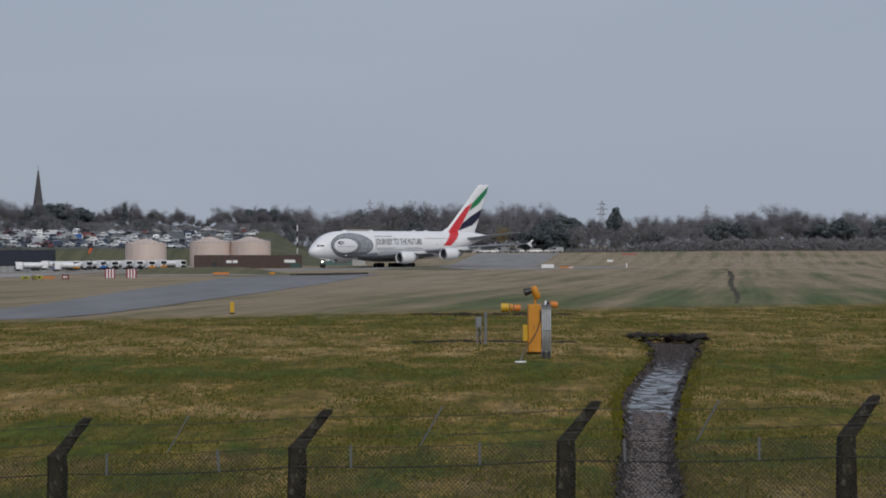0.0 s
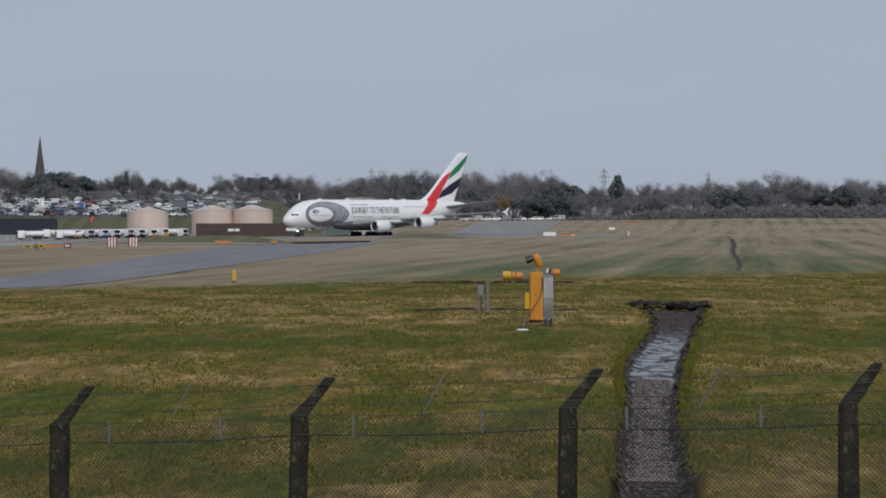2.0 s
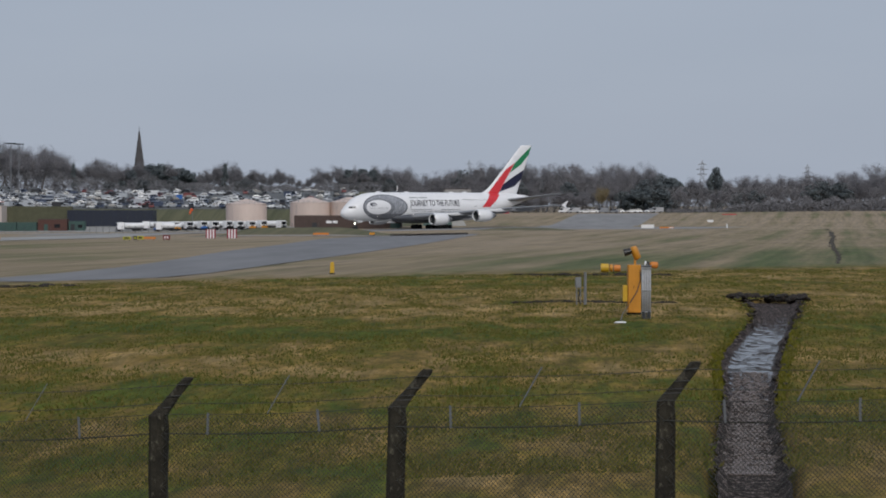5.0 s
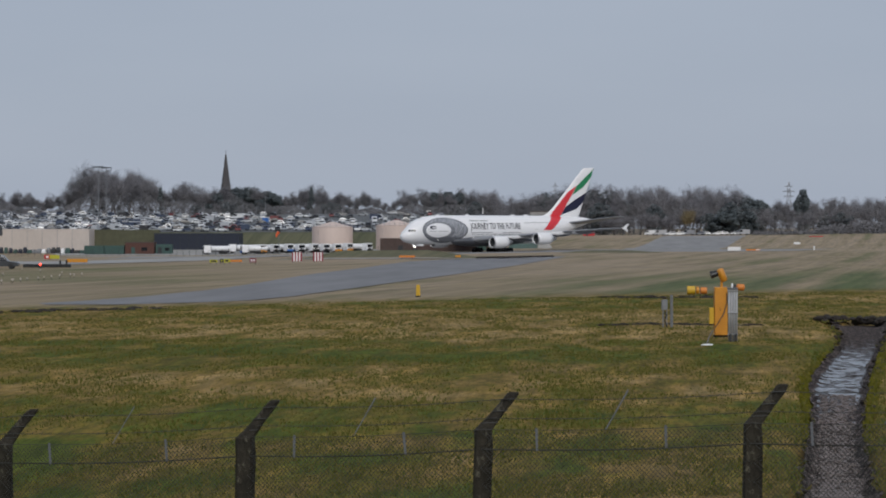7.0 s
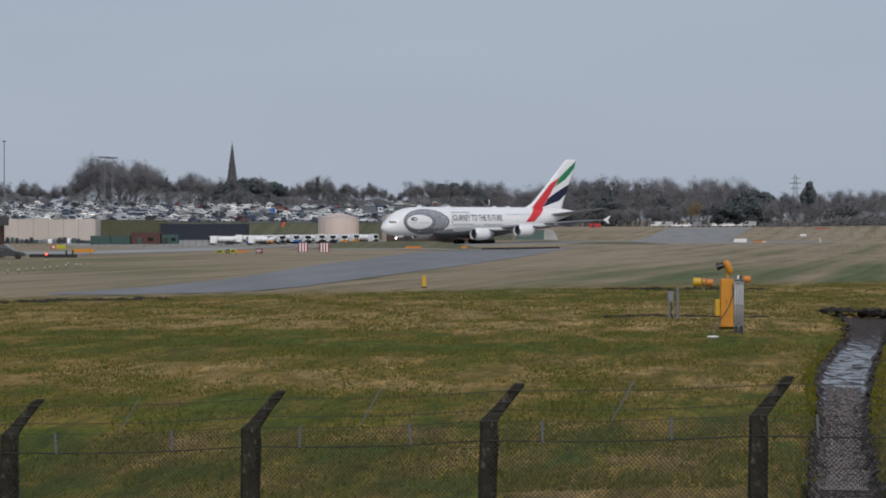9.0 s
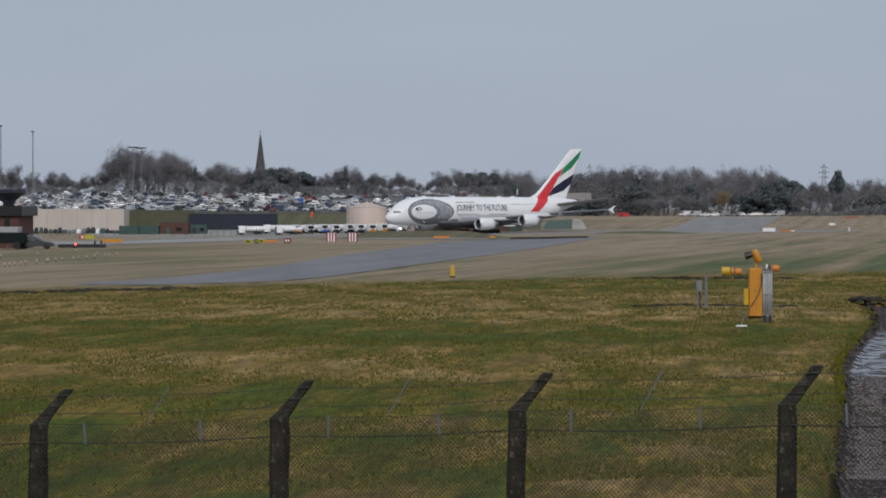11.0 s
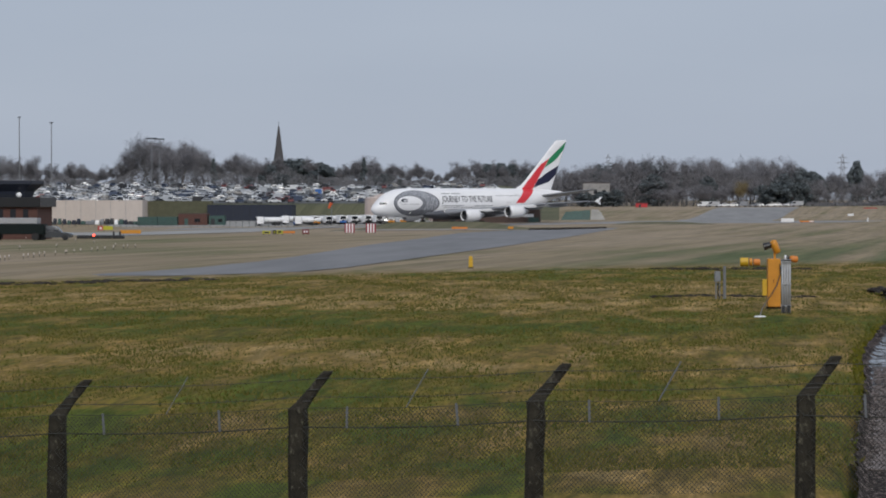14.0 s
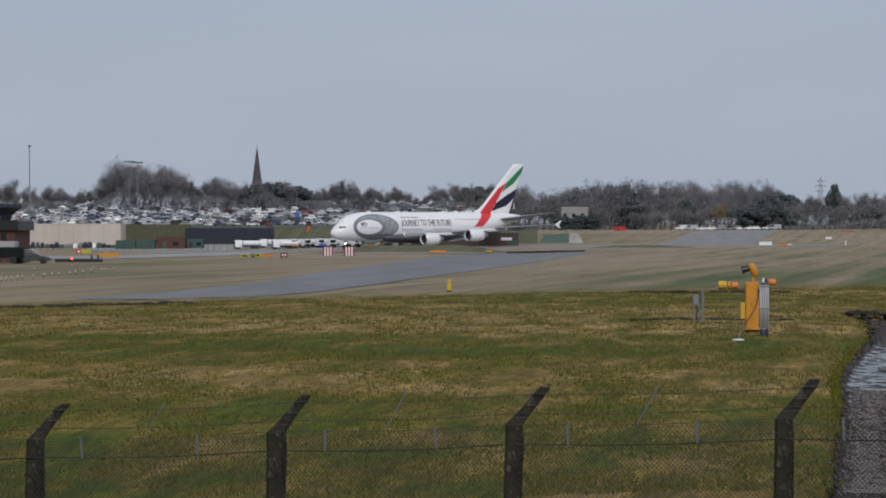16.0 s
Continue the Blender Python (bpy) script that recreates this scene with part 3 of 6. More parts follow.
def pavements():
    sheet("taxiway", [(151.2, -31.5, -27.5), (153.5, -32.4, -25.6), (156, -31.9, -23.6), (160, -30.7, -21.7), (169.5, -29.1, -20.15), (186, -28.1, -19.3), (207, -28.5, -18.7), (221, -29.0, -18.3), (248, -30.0, -17.4),
                      (282, -31.1, -16.5), (312, -31.4, -15.8), (341, -31.7, -15.1), (378, -32.6, -14.4), (421, -33.2, -13.3), (455, -30, -12.3), (470, -24, -11.8), (494, -15.2, -11.0), (498, -13, -10.9)], TAXIWAY, "grey asphalt taxiway curving away across the grass", 0.035, 6)
    sheet("concrete_strip", [(464.5, -58, -12), (468.5, -52, -10)], CONCRETE, "pale concrete taxiway edge strip", 0.08, 3)
    sheet("service_road", [(385, -190, -76), (450, -190, -69), (452, -90.5, -69), (563, -88, -72), (624, -89.5, -74.6), (740, -91, -80)], CONCRETE, "pale concrete service road across the airfield", 0.06, 6)
    sheet("runway", [(700, -150, 10), (760, -150, 30), (800, -150, 48), (850, -150, 62)], RUNWAY, "grey runway entry on which the airliner rolls", 0.04, 8)
    sheet("runway_end", [(852, -2, 27), (885, 0, 29), (960, 6, 35), (1060, 13.6, 44)], RUNWAY, "grey asphalt runway running into the distance", 0.06, 10)
    sheet("apron", [(852, -170, -62), (893, -190, -62)], CONCRETE, "pale concrete apron of the fuel farm", 0.05, 8)
    sheet("car_park", [(924, -250, -70), (1000, -270, -62), (1150, -310, -64), (1165, -310, -64)], CARPARK, "grey tarmac hillside car park", 0.06, 10)
    # dark drainage cut across the mown field
    bm = bmesh.new()
    rnd = random.Random(9)
    for i in range(190):
        u = i / 150
        y = 208 * 2.6 ** u
        x = (0.1042 - 0.003 * u + 0.0006 * math.sin(u * 9)) * y
        r = rnd.uniform(0.3, 0.58) * y / 600 * (1 if u < 1 else 0.4)
        bmesh.ops.create_icosphere(bm, subdivisions=1, radius=r, matrix=Matrix.Translation((x + rnd.gauss(0, 0.0004) * y, y, ground_z(x, y))) @ Matrix.Diagonal((0.9, 3.0, 0.35, 1)))
    tagged(part("drainage_cut", bm, TURFSOIL), "dark soil ridge of a drainage cut", "soil", kind="stuff")


def tussocks():
    """Rough grass before the mown field: many small blades, thicker in patches."""
    rnd = random.Random(12)
    verts, faces = [], []
    for k in range(120000):
        y = 43 + 140 * rnd.random() ** 1.15
        x = rnd.uniform(-0.27, 0.19) * y
        if y > 172 + 0.95 * x:
            continue
        d = ditch_at(y)
        if d and abs(x - d[0]) < d[1] * 1.1:
            continue
        if noise.noise((x * 0.4, y * 0.22, 2)) < rnd.uniform(-0.5, 0.35):
            continue
        z = ground_z(x, y) - 0.02
        for b in range(2):
            a, h, w = rnd.uniform(0, 6.28), rnd.uniform(0.03, 0.11), rnd.uniform(0.008, 0.02) * (1 + y / 120)
            i = len(verts)
            bx, by = x + rnd.gauss(0, 0.06), y + rnd.gauss(0, 0.06)
            verts += [(bx - w, by, z), (bx + w, by, z), (bx + 0.5 * h * math.cos(a), by + 0.5 * h * math.sin(a), z + h)]
            faces.append((i, i + 1, i + 2))
    me = bpy.data.meshes.new("grass_tufts")
    me.from_pydata(verts, [], faces)
    me.materials.append(BLADE)
    tagged(new("grass_tufts", me), "dry and green winter grass tufts on the field", "grass", kind="stuff")


# ---- boundary fence ----
FENCE = [(-7.065, 33.11), (-4.035, 32.27), (-1.3, 31.5), (1.675, 30.68), (4.61, 29.86)]
FENCE = [(x - 0.345, y - 0.1) for x, y in [(-9.95, 33.92)] + FENCE + [(7.45, 29.05)]]
ARM = Vector((0.283, 0.09, 0.36))


def fence_post(rnd):
    post = empty("fence_post", Matrix.Identity(4), "lichen-stained concrete fence post with a cranked top", "fence post", "boundary fence posts")
    bm = bmesh.new()
    rings = []
    for z, w in ((-0.3, 0.108), (0.6, 0.106), (1.2, 0.103), (1.7, 0.1), (1.9, 0.098), (1.99, 0.086), (2.1, 0.074), (2.24, 0.068), (2.31, 0.062), (2.33, 0.046)):
        o = ARM * max(0, (z - 1.9) / 0.36)
        rings.append([(o.x + sx * w + rnd.gauss(0, 0.006), o.y + sy * w + rnd.gauss(0, 0.006), z) for sx, sy in ((-1, -0.7), (-0.7, -1), (0.7, -1), (1, -0.7), (1, 0.7), (0.7, 1), (-0.7, 1), (-1, 0.7))])
    loft(bm, rings)
    part("shaft", bm, POST, post)
    for k in range(3):
        bm = bmesh.new()
        p = ARM * (0.25 + 0.36 * k)
        tube(bm, [(p.x - 0.08, p.y - 0.08, 1.9 + p.z), (p.x + 0.09, p.y - 0.085, 1.9 + p.z + 0.01)], 0.006, 5)
        part("wire_tie", bm, WIRE, post)
    return post


def fence():
    rnd = random.Random(3)
    for x, y in FENCE:
        p = fence_post(rnd)
        p.matrix_basis = pose(x, y, ground_z(x, y), rnd.uniform(-1.2, 1.2), rnd.uniform(-1, 1.5), rnd.uniform(-5, 5))
    # chain-link: crossing diagonal wires, knitted to line wires
    bm = bmesh.new()
    pitch, tall = 0.052, 1.9
    for (ax, ay), (bx, by) in zip(FENCE, FENCE[1:]):
        a, b = Vector((ax, ay - 0.1, ground_z(ax, ay))), Vector((bx, by - 0.1, ground_z(bx, by)))
        run = (b - a).length
        z0 = 0.9
        for k in range(int((run + tall) / pitch)):
            for s in (1, -1):
                u0 = k * pitch - (tall - z0)
                pts = []
                for i in range(6):
                    u, z = u0 + (tall - z0) * i / 5, z0 + (tall - z0) * i / 5
                    if 0 <= u <= run:
                        uu = u if s == 1 else run - u
                        sag = 0.03 * math.sin(math.pi * uu / run)
                        p = a + (b - a) * (uu / run)
                        pts.append((p.x, p.y + s * 0.003, p.z + z - sag + 0.008 * noise.noise((uu * 3, z * 3, s))))
                if len(pts) > 1:
                    tube(bm, pts, 0.0033, 3, False)
    tagged(part("chain_link_mesh", bm, WIRE), "rusty grey chain-link fence mesh between concrete posts", "fence mesh", kind="stuff")
    for (ax, ay), (bx, by) in zip(FENCE, FENCE[1:]):
        a, b = Vector((ax, ay - 0.09, ground_z(ax, ay))), Vector((bx, by - 0.09, ground_z(bx, by)))
        for name, off, z, r in (("line_wire", Vector((0, 0, 0)), 1.7, 0.008), ("line_wire", Vector((0, 0, 0)), 1.92, 0.004), ("barbed_wire", ARM * 0.4, 1.9, 0.004),
                                ("barbed_wire", ARM * 0.98, 1.9, 0.004)):
            bm = bmesh.new()
            pts = []
            for i in range(13):
                u = i / 12
                p = a + (b - a) * u + off
                pts.append((p.x, p.y, p.z + z - 0.035 * math.sin(math.pi * u)))
            tube(bm, pts, r, 4)
            if name == "barbed_wire":
                for i in range(26):
                    p = a + (b - a) * ((i + 0.5) / 26) + off + Vector((0, 0, z - 0.035 * math.sin(math.pi * (i + 0.5) / 26)))
                    tube(bm, [p + Vector((-0.012, 0, -0.02)), p + Vector((0.012, 0, 0.02))], 0.0025, 3)
            tagged(part(name, bm, WIRE), "taut steel " + name.replace("_", " ") + " along the fence", "wire", "fence wires")
        # galvanised droppers: one leaning bar between the barbed strands, two short stubs on the line wire
        for u, lean in ((0.215, 0), (0.47, 1), (0.69, 0)):
            p = a + (b - a) * u
            bm = bmesh.new()
            if lean:
                box(bm, -0.019, -0.004, 0, 0.019, 0.004, 0.5, 0.002)
                m = Matrix.Translation((p.x + 0.0, p.y, p.z + 1.89)) @ Vector((0.24, 0.06, 0.42)).to_track_quat("Z", "Y").to_matrix().to_4x4()
            else:
                box(bm, -0.014, -0.004, 0, 0.014, 0.004, 0.25, 0.002)
                m = Matrix.Translation((p.x, p.y - 0.012, p.z + 1.67)) @ pose(0, 0, 0, 0, rnd.uniform(-6, 2), 0)
            d = part("wire_dropper", bm, DROPPER)
            d.matrix_basis = m
            tagged(d, "galvanised steel dropper bar tied to the fence wires", "fence dropper", "fence droppers")


# ---- visibility instrument on the near field ----
def instrument():
    it = empty("weather_instrument", pose(3.5, 107.8, ground_z(3.5, 107.8), 0, 0, 4), "yellow runway visibility instrument with hooded sensor heads", "instrument")
    bm = bmesh.new()
    box(bm, -0.25, -0.2, 0.08, 0.24, 0.2, 1.9, 0.02)
    cab = part("cabinet", bm, YELLOW, it)
    bm = bmesh.new()
    box(bm, -0.235, -0.222, 0.14, -0.02, -0.2, 1.86, 0.006)
    part("door", bm, YELLOW, cab)
    bm = bmesh.new()
    box(bm, -0.045, -0.24, 1.0, -0.03, -0.222, 1.12, 0.003)
    part("handle", bm, BLACK, cab, "black latch handle")
    bm = bmesh.new()
    box(bm, -0.27, -0.1, 0.0, 0.27, 0.1, 0.08, 0.01)
    part("plinth", bm, POST, it, "mossy concrete plinth")
    bm = bmesh.new()
    box(bm, -0.44, -0.12, 0.5, -0.255, 0.12, 1.12, 0.015)
    part("side_box", bm, LEMON, it, "small yellow junction box")
    bm = bmesh.new()
    tube(bm, [(0.03, 0, 1.9), (0.03, 0, 2.12)], 0.045, 10)
    part("neck", bm, YELLOW, it)
    for nm, ox, oy, oz, s, ang in (("sensor_head", 0.05, 0, 2.35, 1.0, -24), ("receiver_head", 0.66, 0.1, 1.9, 0.72, 6)):
        m = pose(ox, oy, oz, 0, ang, 0)
        bm = bmesh.new()
        if s == 1.0:
            loft(bm, [[(r * math.cos(a) * 0.9, r * math.sin(a), z) for a in (math.pi * k / 8 for k in range(16))] for z, r in ((-0.26, 0.1), (-0.2, 0.15), (0.16, 0.165), (0.24, 0.14), (0.27, 0.06))])
        else:
            loft(bm, [[(x, r * math.cos(a), r * math.sin(a)) for a in (math.pi * k / 8 for k in range(16))] for x, r in ((-0.05, 0.09), (0, 0.12), (0.2, 0.13), (0.25, 0.1), (0.27, 0.04))])
        bmesh.ops.transform(bm, matrix=m, verts=bm.verts)
        hd = part(nm, bm, YELLOW if s == 1.0 else ORANGE, it, smooth=True)
        bm = bmesh.new()
        tube(bm, [(-0.08, 0, 0.14 if s == 1 else 0), (-0.22, 0, 0.15 if s == 1 else 0), (-0.4 if s == 1 else -0.2, 0, 0.18 if s == 1 else 0)], [0.1, 0.13, 0.15] if s == 1 else [0.09, 0.11, 0.12], 14)
        bmesh.ops.transform(bm, matrix=m, verts=bm.verts)
        part("hood", bm, BLACK, hd, "black lens hood")
        if s < 1:
            bm = bmesh.new()
            tube(bm, [(-0.2, 0, 0), (-0.25, 0, 0.0)], [0.125, 0.12], 14)
            bmesh.ops.transform(bm, matrix=m, verts=bm.verts)
            part("lens_ring", bm, WHITE, hd, "white lens ring")
    # ribbed grey mast beside the cabinet
    mast = empty("sensor_mast", pose(3.79, 103.2, ground_z(3.79, 103.2)), "ribbed grey steel mast standing on the grass", "mast")
    for k in range(4):
        bm = bmesh.new()
        tube(bm, [(-0.13 + 0.088 * k, 0.02 * (k % 2), 0.0), (-0.13 + 0.088 * k, 0.02 * (k % 2), 1.94)], 0.042, 10)
        part("rail", bm, MASTGREY, mast, smooth=True)
    for z in (0.25, 1.05, 1.85):
        bm = bmesh.new()
        box(bm, -0.185, -0.06, z, 0.185, 0.06, z + 0.05, 0.008)
        part("clamp", bm, MASTGREY, mast)
    bm = bmesh.new()
    box(bm, -0.2, -0.09, 1.94, 0.2, 0.09, 1.98, 0.008)
    part("cap", bm, GALV, mast)
    for x in (-0.1, 0.1):
        bm = bmesh.new()
        box(bm, x - 0.05, -0.08, 0.0, x + 0.05, -0.04, 0.3, 0.008)
        part("foot", bm, DARKMETAL, mast)
    # cable down to a white inspection cover
    bm = bmesh.new()
    pts = [(3.72, 107.55, 1.7), (3.74, 107.5, 1.35), (3.6, 107.4, 0.9), (3.3, 107.2, 0.42), (3.0, 105.2, 0.14), (2.78, 100.4, 0.06)]
    tube(bm, pts, 0.02, 6)
    tagged(part("cable", bm, BLACK), "black cable from the instrument to the ground", "cable")
    bm = bmesh.new()
    tube(bm, [(0, 0, 0), (0, 0, 0.03), (0, 0, 0.045)], [0.21, 0.2, 0.16], 20)
    cover = part("inspection_cover", bm, WHITE)
    cover.matrix_basis = pose(2.76, 99.9, ground_z(2.76, 99.9) + 0.02)
    tagged(cover, "round white inspection cover in the grass", "cover")
    # grey twin posts with a control box
    st = empty("control_post", pose(1.62, 118.2, ground_z(1.62, 118.2), 0, 0, 10), "grey steel twin post with a small control box", "post")
    for x, h, r in ((-0.18, 1.1, 0.03), (-0.02, 1.05, 0.022), (0.18, 1.36, 0.06)):
        bm = bmesh.new()
        tube(bm, [(x, 0, 0), (x, 0, h)], r, 8)
        part("post", bm, GALV, st)
    bm = bmesh.new()
    box(bm, -0.24, -0.07, 0.72, 0.0, 0.06, 1.16, 0.012)
    bx = part("control_box", bm, GALV, st)
    bm = bmesh.new()
    box(bm, -0.21, -0.08, 0.78, -0.03, -0.07, 1.1, 0.004)
    part("lid", bm, GALV, bx)
    bm = bmesh.new()
    tube(bm, [(-0.12, 0, 0.66), (-0.05, -0.02, 0.5), (-0.12, -0.03, 0.3), (-0.02, 0, 0.0)], 0.03, 6)
    part("conduit", bm, BLACK, st)
    # yellow floodlight drums lying beyond
    dr = empty("approach_light", pose(4.05, 171.0, ground_z(4.05, 171)), "yellow drum-shaped light unit on a low frame", "light unit")
    for nm, x0, x1, r, zc, mt in (("drum", -0.52, -0.02, 0.26, 0.36, LEMON), ("collar", 0.02, 0.22, 0.22, 0.36, YELLOW), ("rear_drum", 0.28, 0.68, 0.2, 0.34, ORANGE)):
        bm = bmesh.new()
        loft(bm, [[(x, rr * math.cos(a), zc + rr * math.sin(a)) for a in (2 * math.pi * k / 20 for k in range(20))] for x, rr in ((x0, r * 0.85), (x0 + 0.03, r), (x1 - 0.03, r), (x1, r * 0.85))])
        part(nm, bm, mt, dr, smooth=False)
    for x in (-0.4, -0.1, 0.3, 0.6):
        bm = bmesh.new()
        tube(bm, [(x, 0, 0), (x, 0, 0.2)], 0.03, 6)
        part("leg", bm, DARKMETAL, dr)
    # yellow marker post
    mk = empty("marker_post", pose(-12.6, 169.3, ground_z(-12.6, 169.3)), "short yellow marker post in the grass", "marker post")
    bm = bmesh.new()
    loft(bm, [[(sx * w, sy * w * 0.5, z) for sx, sy in ((-1, -1), (1, -1), (1, 1), (-1, 1))] for z, w in ((0, 0.13), (0.5, 0.12), (0.7, 0.1), (0.74, 0.06))])
    part("shaft", bm, LEMON, mk)
    bm = bmesh.new()
    box(bm, -0.16, -0.1, 0, 0.16, 0.1, 0.08, 0.02)
    part("base", bm, POST, mk)


# ---- airfield signs and lights ----
def signs():
    def on(x, y):
        return pose(x, y, ground_z(x, y))

    for x in (-49.5, -46.3):
        b = empty("marker_board", on(x, 420.6), "red and white striped marker board on the grass", "marker board", "striped marker boards")
        for k in range(7):
            bm = bmesh.new()
            box(bm, -0.75 + k * 0.214, -0.04, 0.15, -0.75 + (k + 1) * 0.214 - 0.004, 0.04, 1.5, 0.006)
            part("stripe", bm, BOARDRED if k % 2 == 0 else WHITE, b)
        for lx in (-0.6, 0.6):
            bm = bmesh.new()
            tube(bm, [(lx, 0.06, -0.05), (lx, 0.06, 1.4)], 0.035, 6)
            part("leg", bm, DARKMETAL, b)

    def sign(name, x, y, wide, tall, mats, label):
        b = empty(name, on(x, y), label, "sign", "airfield signs")
        bm = bmesh.new()
        box(bm, -wide / 2, -0.1, 0.22, wide / 2, 0.1, 0.22 + tall, 0.02)
        panel = part("panel", bm, mats[0], b)
        for u0, u1, mt in mats[1]:
            bm = bmesh.new()
            box(bm, -wide / 2 + wide * u0, -0.115, 0.22 + tall * 0.24, -wide / 2 + wide * u1, -0.1, 0.22 + tall * 0.76, 0.002)
            part("marking", bm, mt, panel)
        for lx in (-wide * 0.35, wide * 0.35):
            bm = bmesh.new()
            tube(bm, [(lx, 0, -0.05), (lx, 0, 0.22)], 0.04, 6)
            part("leg", bm, DARKMETAL, b)

    lime = surface("lime_yellow_panel", (0.42, 0.4, 0.03), 0.5, vary=0.1, bumps=0.02)
    sign("taxi_sign", -58.0, 393, 1.1, 0.4, (lime, [(0.2, 0.8, BLACK)]), "lime yellow direction sign with dark marking")
    sign("taxi_sign", -56.9, 393.4, 0.5, 0.5, (BLACK, [(0.3, 0.7, lime)]), "small black location sign with a yellow mark")
    sign("taxi_sign", -56.1, 393, 0.9, 0.5, (lime, [(0.2, 0.75, BLACK)]), "lime yellow direction sign with dark marking")
    sign("holding_sign", -52.3, 392, 0.95, 0.62, (DARKRED, [(0.2, 0.4, WHITE), (0.58, 0.78, WHITE)]), "dark red holding sign with white marks")
    sign("white_sign", 24.0, 645, 2.9, 0.85, (WHITE, [(0.04, 0.96, WHITE)]), "low white sign panel beside the runway")
    sign("white_sign", 56.0, 945, 2.0, 0.7, (WHITE, []), "low white sign panel far along the runway")
    sign("orange_barrier", -56.2, 402, 2.0, 0.3, (ORANGE, []), "low orange barrier board on the grass")
    sign("orange_barrier", -36.4, 464.5, 2.6, 0.35, (ORANGE, []), "low orange barrier board on the grass")
    sign("orange_barrier", 28.5, 650, 3.2, 0.35, (ORANGE, [(0.7, 0.98, WHITE)]), "low orange barrier board on the grass")
    sign("orange_barrier", -28.2, 468, 0.9, 0.35, (YELLOW, []), "low yellow barrier block on the grass")
    sign("orange_barrier", -78.5, 399, 3.0, 0.5, (YELLOW, []), "low yellow barrier board on the grass")
    sign("red_board", -110.4, 532, 1.2, 0.75, (RED, [(0.3, 0.7, WHITE)]), "small red sign board by the road")
    sign("red_board", -108.6, 530, 1.9, 0.75, (lime, []), "yellow sign board by the road")
    sign("red_board", 67.4, 1022, 5.0, 0.3, (RED, []), "low red barrier board across the far runway")
    w = empty("runway_post", on(53.0, 813), "slim white runway marker post", "marker post")
    bm = bmesh.new()
    tube(bm, [(0, 0, 0), (0, 0, 1.1), (0, 0, 1.25)], [0.2, 0.18, 0.08], 8)
    part("shaft", bm, WHITE, w)
    # approach light stubs in a row
    stub = empty("approach_stub", on(-46.3, 187.5), "short pale approach light on a stake", "light", "approach light stubs")
    bm = bmesh.new()
    tube(bm, [(0, 0, -0.05), (0, 0, 0.26)], 0.02, 6)
    part("stake", bm, DARKMETAL, stub)
    bm = bmesh.new()
    tube(bm, [(0, 0, 0.22), (0, 0, 0.26), (0, 0, 0.37), (0, 0, 0.4)], [0.025, 0.045, 0.045, 0.02], 8)
    part("lamp_head", bm, CREAM, stub)
    rnd = random.Random(5)
    for k in range(1, 22):
        u = k / 21
        copy_thing(stub, on(-45.7 - 4.6 * u + rnd.gauss(0, 0.12), 188 + 70 * u ** 1.25 + rnd.gauss(0, 0.8)))
    for x, y in ((-58.1, 245), (-76.3, 325), (-57.7, 258), (-66.1, 305), (-60.5, 288), (-53.6, 265)):
        copy_thing(stub, on(x, y))
    rl = empty("signal_light", on(-71.4, 340), "red signal light on a dark low post", "light")
    bm = bmesh.new()
    box(bm, -0.15, -0.12, 0, 0.15, 0.12, 0.32, 0.03)
    part("housing", bm, DARKMETAL, rl)
    bm = bmesh.new()
    bmesh.ops.create_uvsphere(bm, u_segments=12, v_segments=8, radius=0.12, matrix=Matrix.Translation((0, -0.12, 0.45)))
    part("lens", bm, REDLAMP, rl, "glowing red lens")
    for x in (-70.4, -69.6):
        s = empty("bollard", on(x, 347), "dark squat bollard on the grass", "bollard", "dark bollards")
        bm = bmesh.new()
        tube(bm, [(0, 0, -0.05), (0, 0, 0.8), (0, 0, 0.9)], [0.13, 0.12, 0.06], 8)
        part("shaft", bm, DARKMETAL, s)
    ws = empty("windsock", pose(-107.0, 862, ground_z(-107, 862) + 0.05), "orange windsock on a pale mast", "windsock")
    bm = bmesh.new()
    tube(bm, [(0, 0, -0.05), (0, 0, 7.1)], [0.09, 0.06], 8)
    part("mast", bm, GALV, ws)
    bm = bmesh.new()
    tube(bm, [(0, 0, 6.9), (-0.35, 0, 6.5), (-0.7, 0, 5.8), (-0.85, 0, 5.3)], [0.5, 0.42, 0.32, 0.22], 12, False)
    part("sock", bm, WINDSOCK, ws, "orange cloth sleeve")


# ---- airliner ----
BODY = [  # distance behind the nose, underside, top, half width
    (0.0, 4.2, 4.4, 0.08), (0.35, 3.55, 5.0, 0.75), (0.9, 3.05, 5.7, 1.35), (1.8, 2.65, 6.55, 1.95), (3.0, 2.35, 7.6, 2.5), (4.4, 2.18, 8.65, 2.95),
    (6.0, 2.08, 9.4, 3.25), (8.0, 2.02, 10.0, 3.45), (10.5, 2.0, 10.35, 3.55), (14, 2.0, 10.45, 3.57), (20, 2.0, 10.45, 3.57), (30, 2.0, 10.45, 3.57), (40, 2.0, 10.45, 3.57),
    (47, 2.1, 10.45, 3.57), (52, 2.7, 10.42, 3.5), (57, 3.9, 10.35, 3.15), (62, 5.4, 10.25, 2.55), (65.5, 6.7, 10.1, 1.8), (68.2, 7.6, 9.85, 1.15), (70.0, 8.15, 9.6, 0.75), (71.2, 8.5, 9.3, 0.4)]


def body_at(x):
    for a, b in zip(BODY, BODY[1:]):
        if a[0] <= x <= b[0]:
            u = (x - a[0]) / (b[0] - a[0])
            return [a[i] + u * (b[i] - a[i]) for i in (1, 2, 3)]
    return list(BODY[-1][1:])


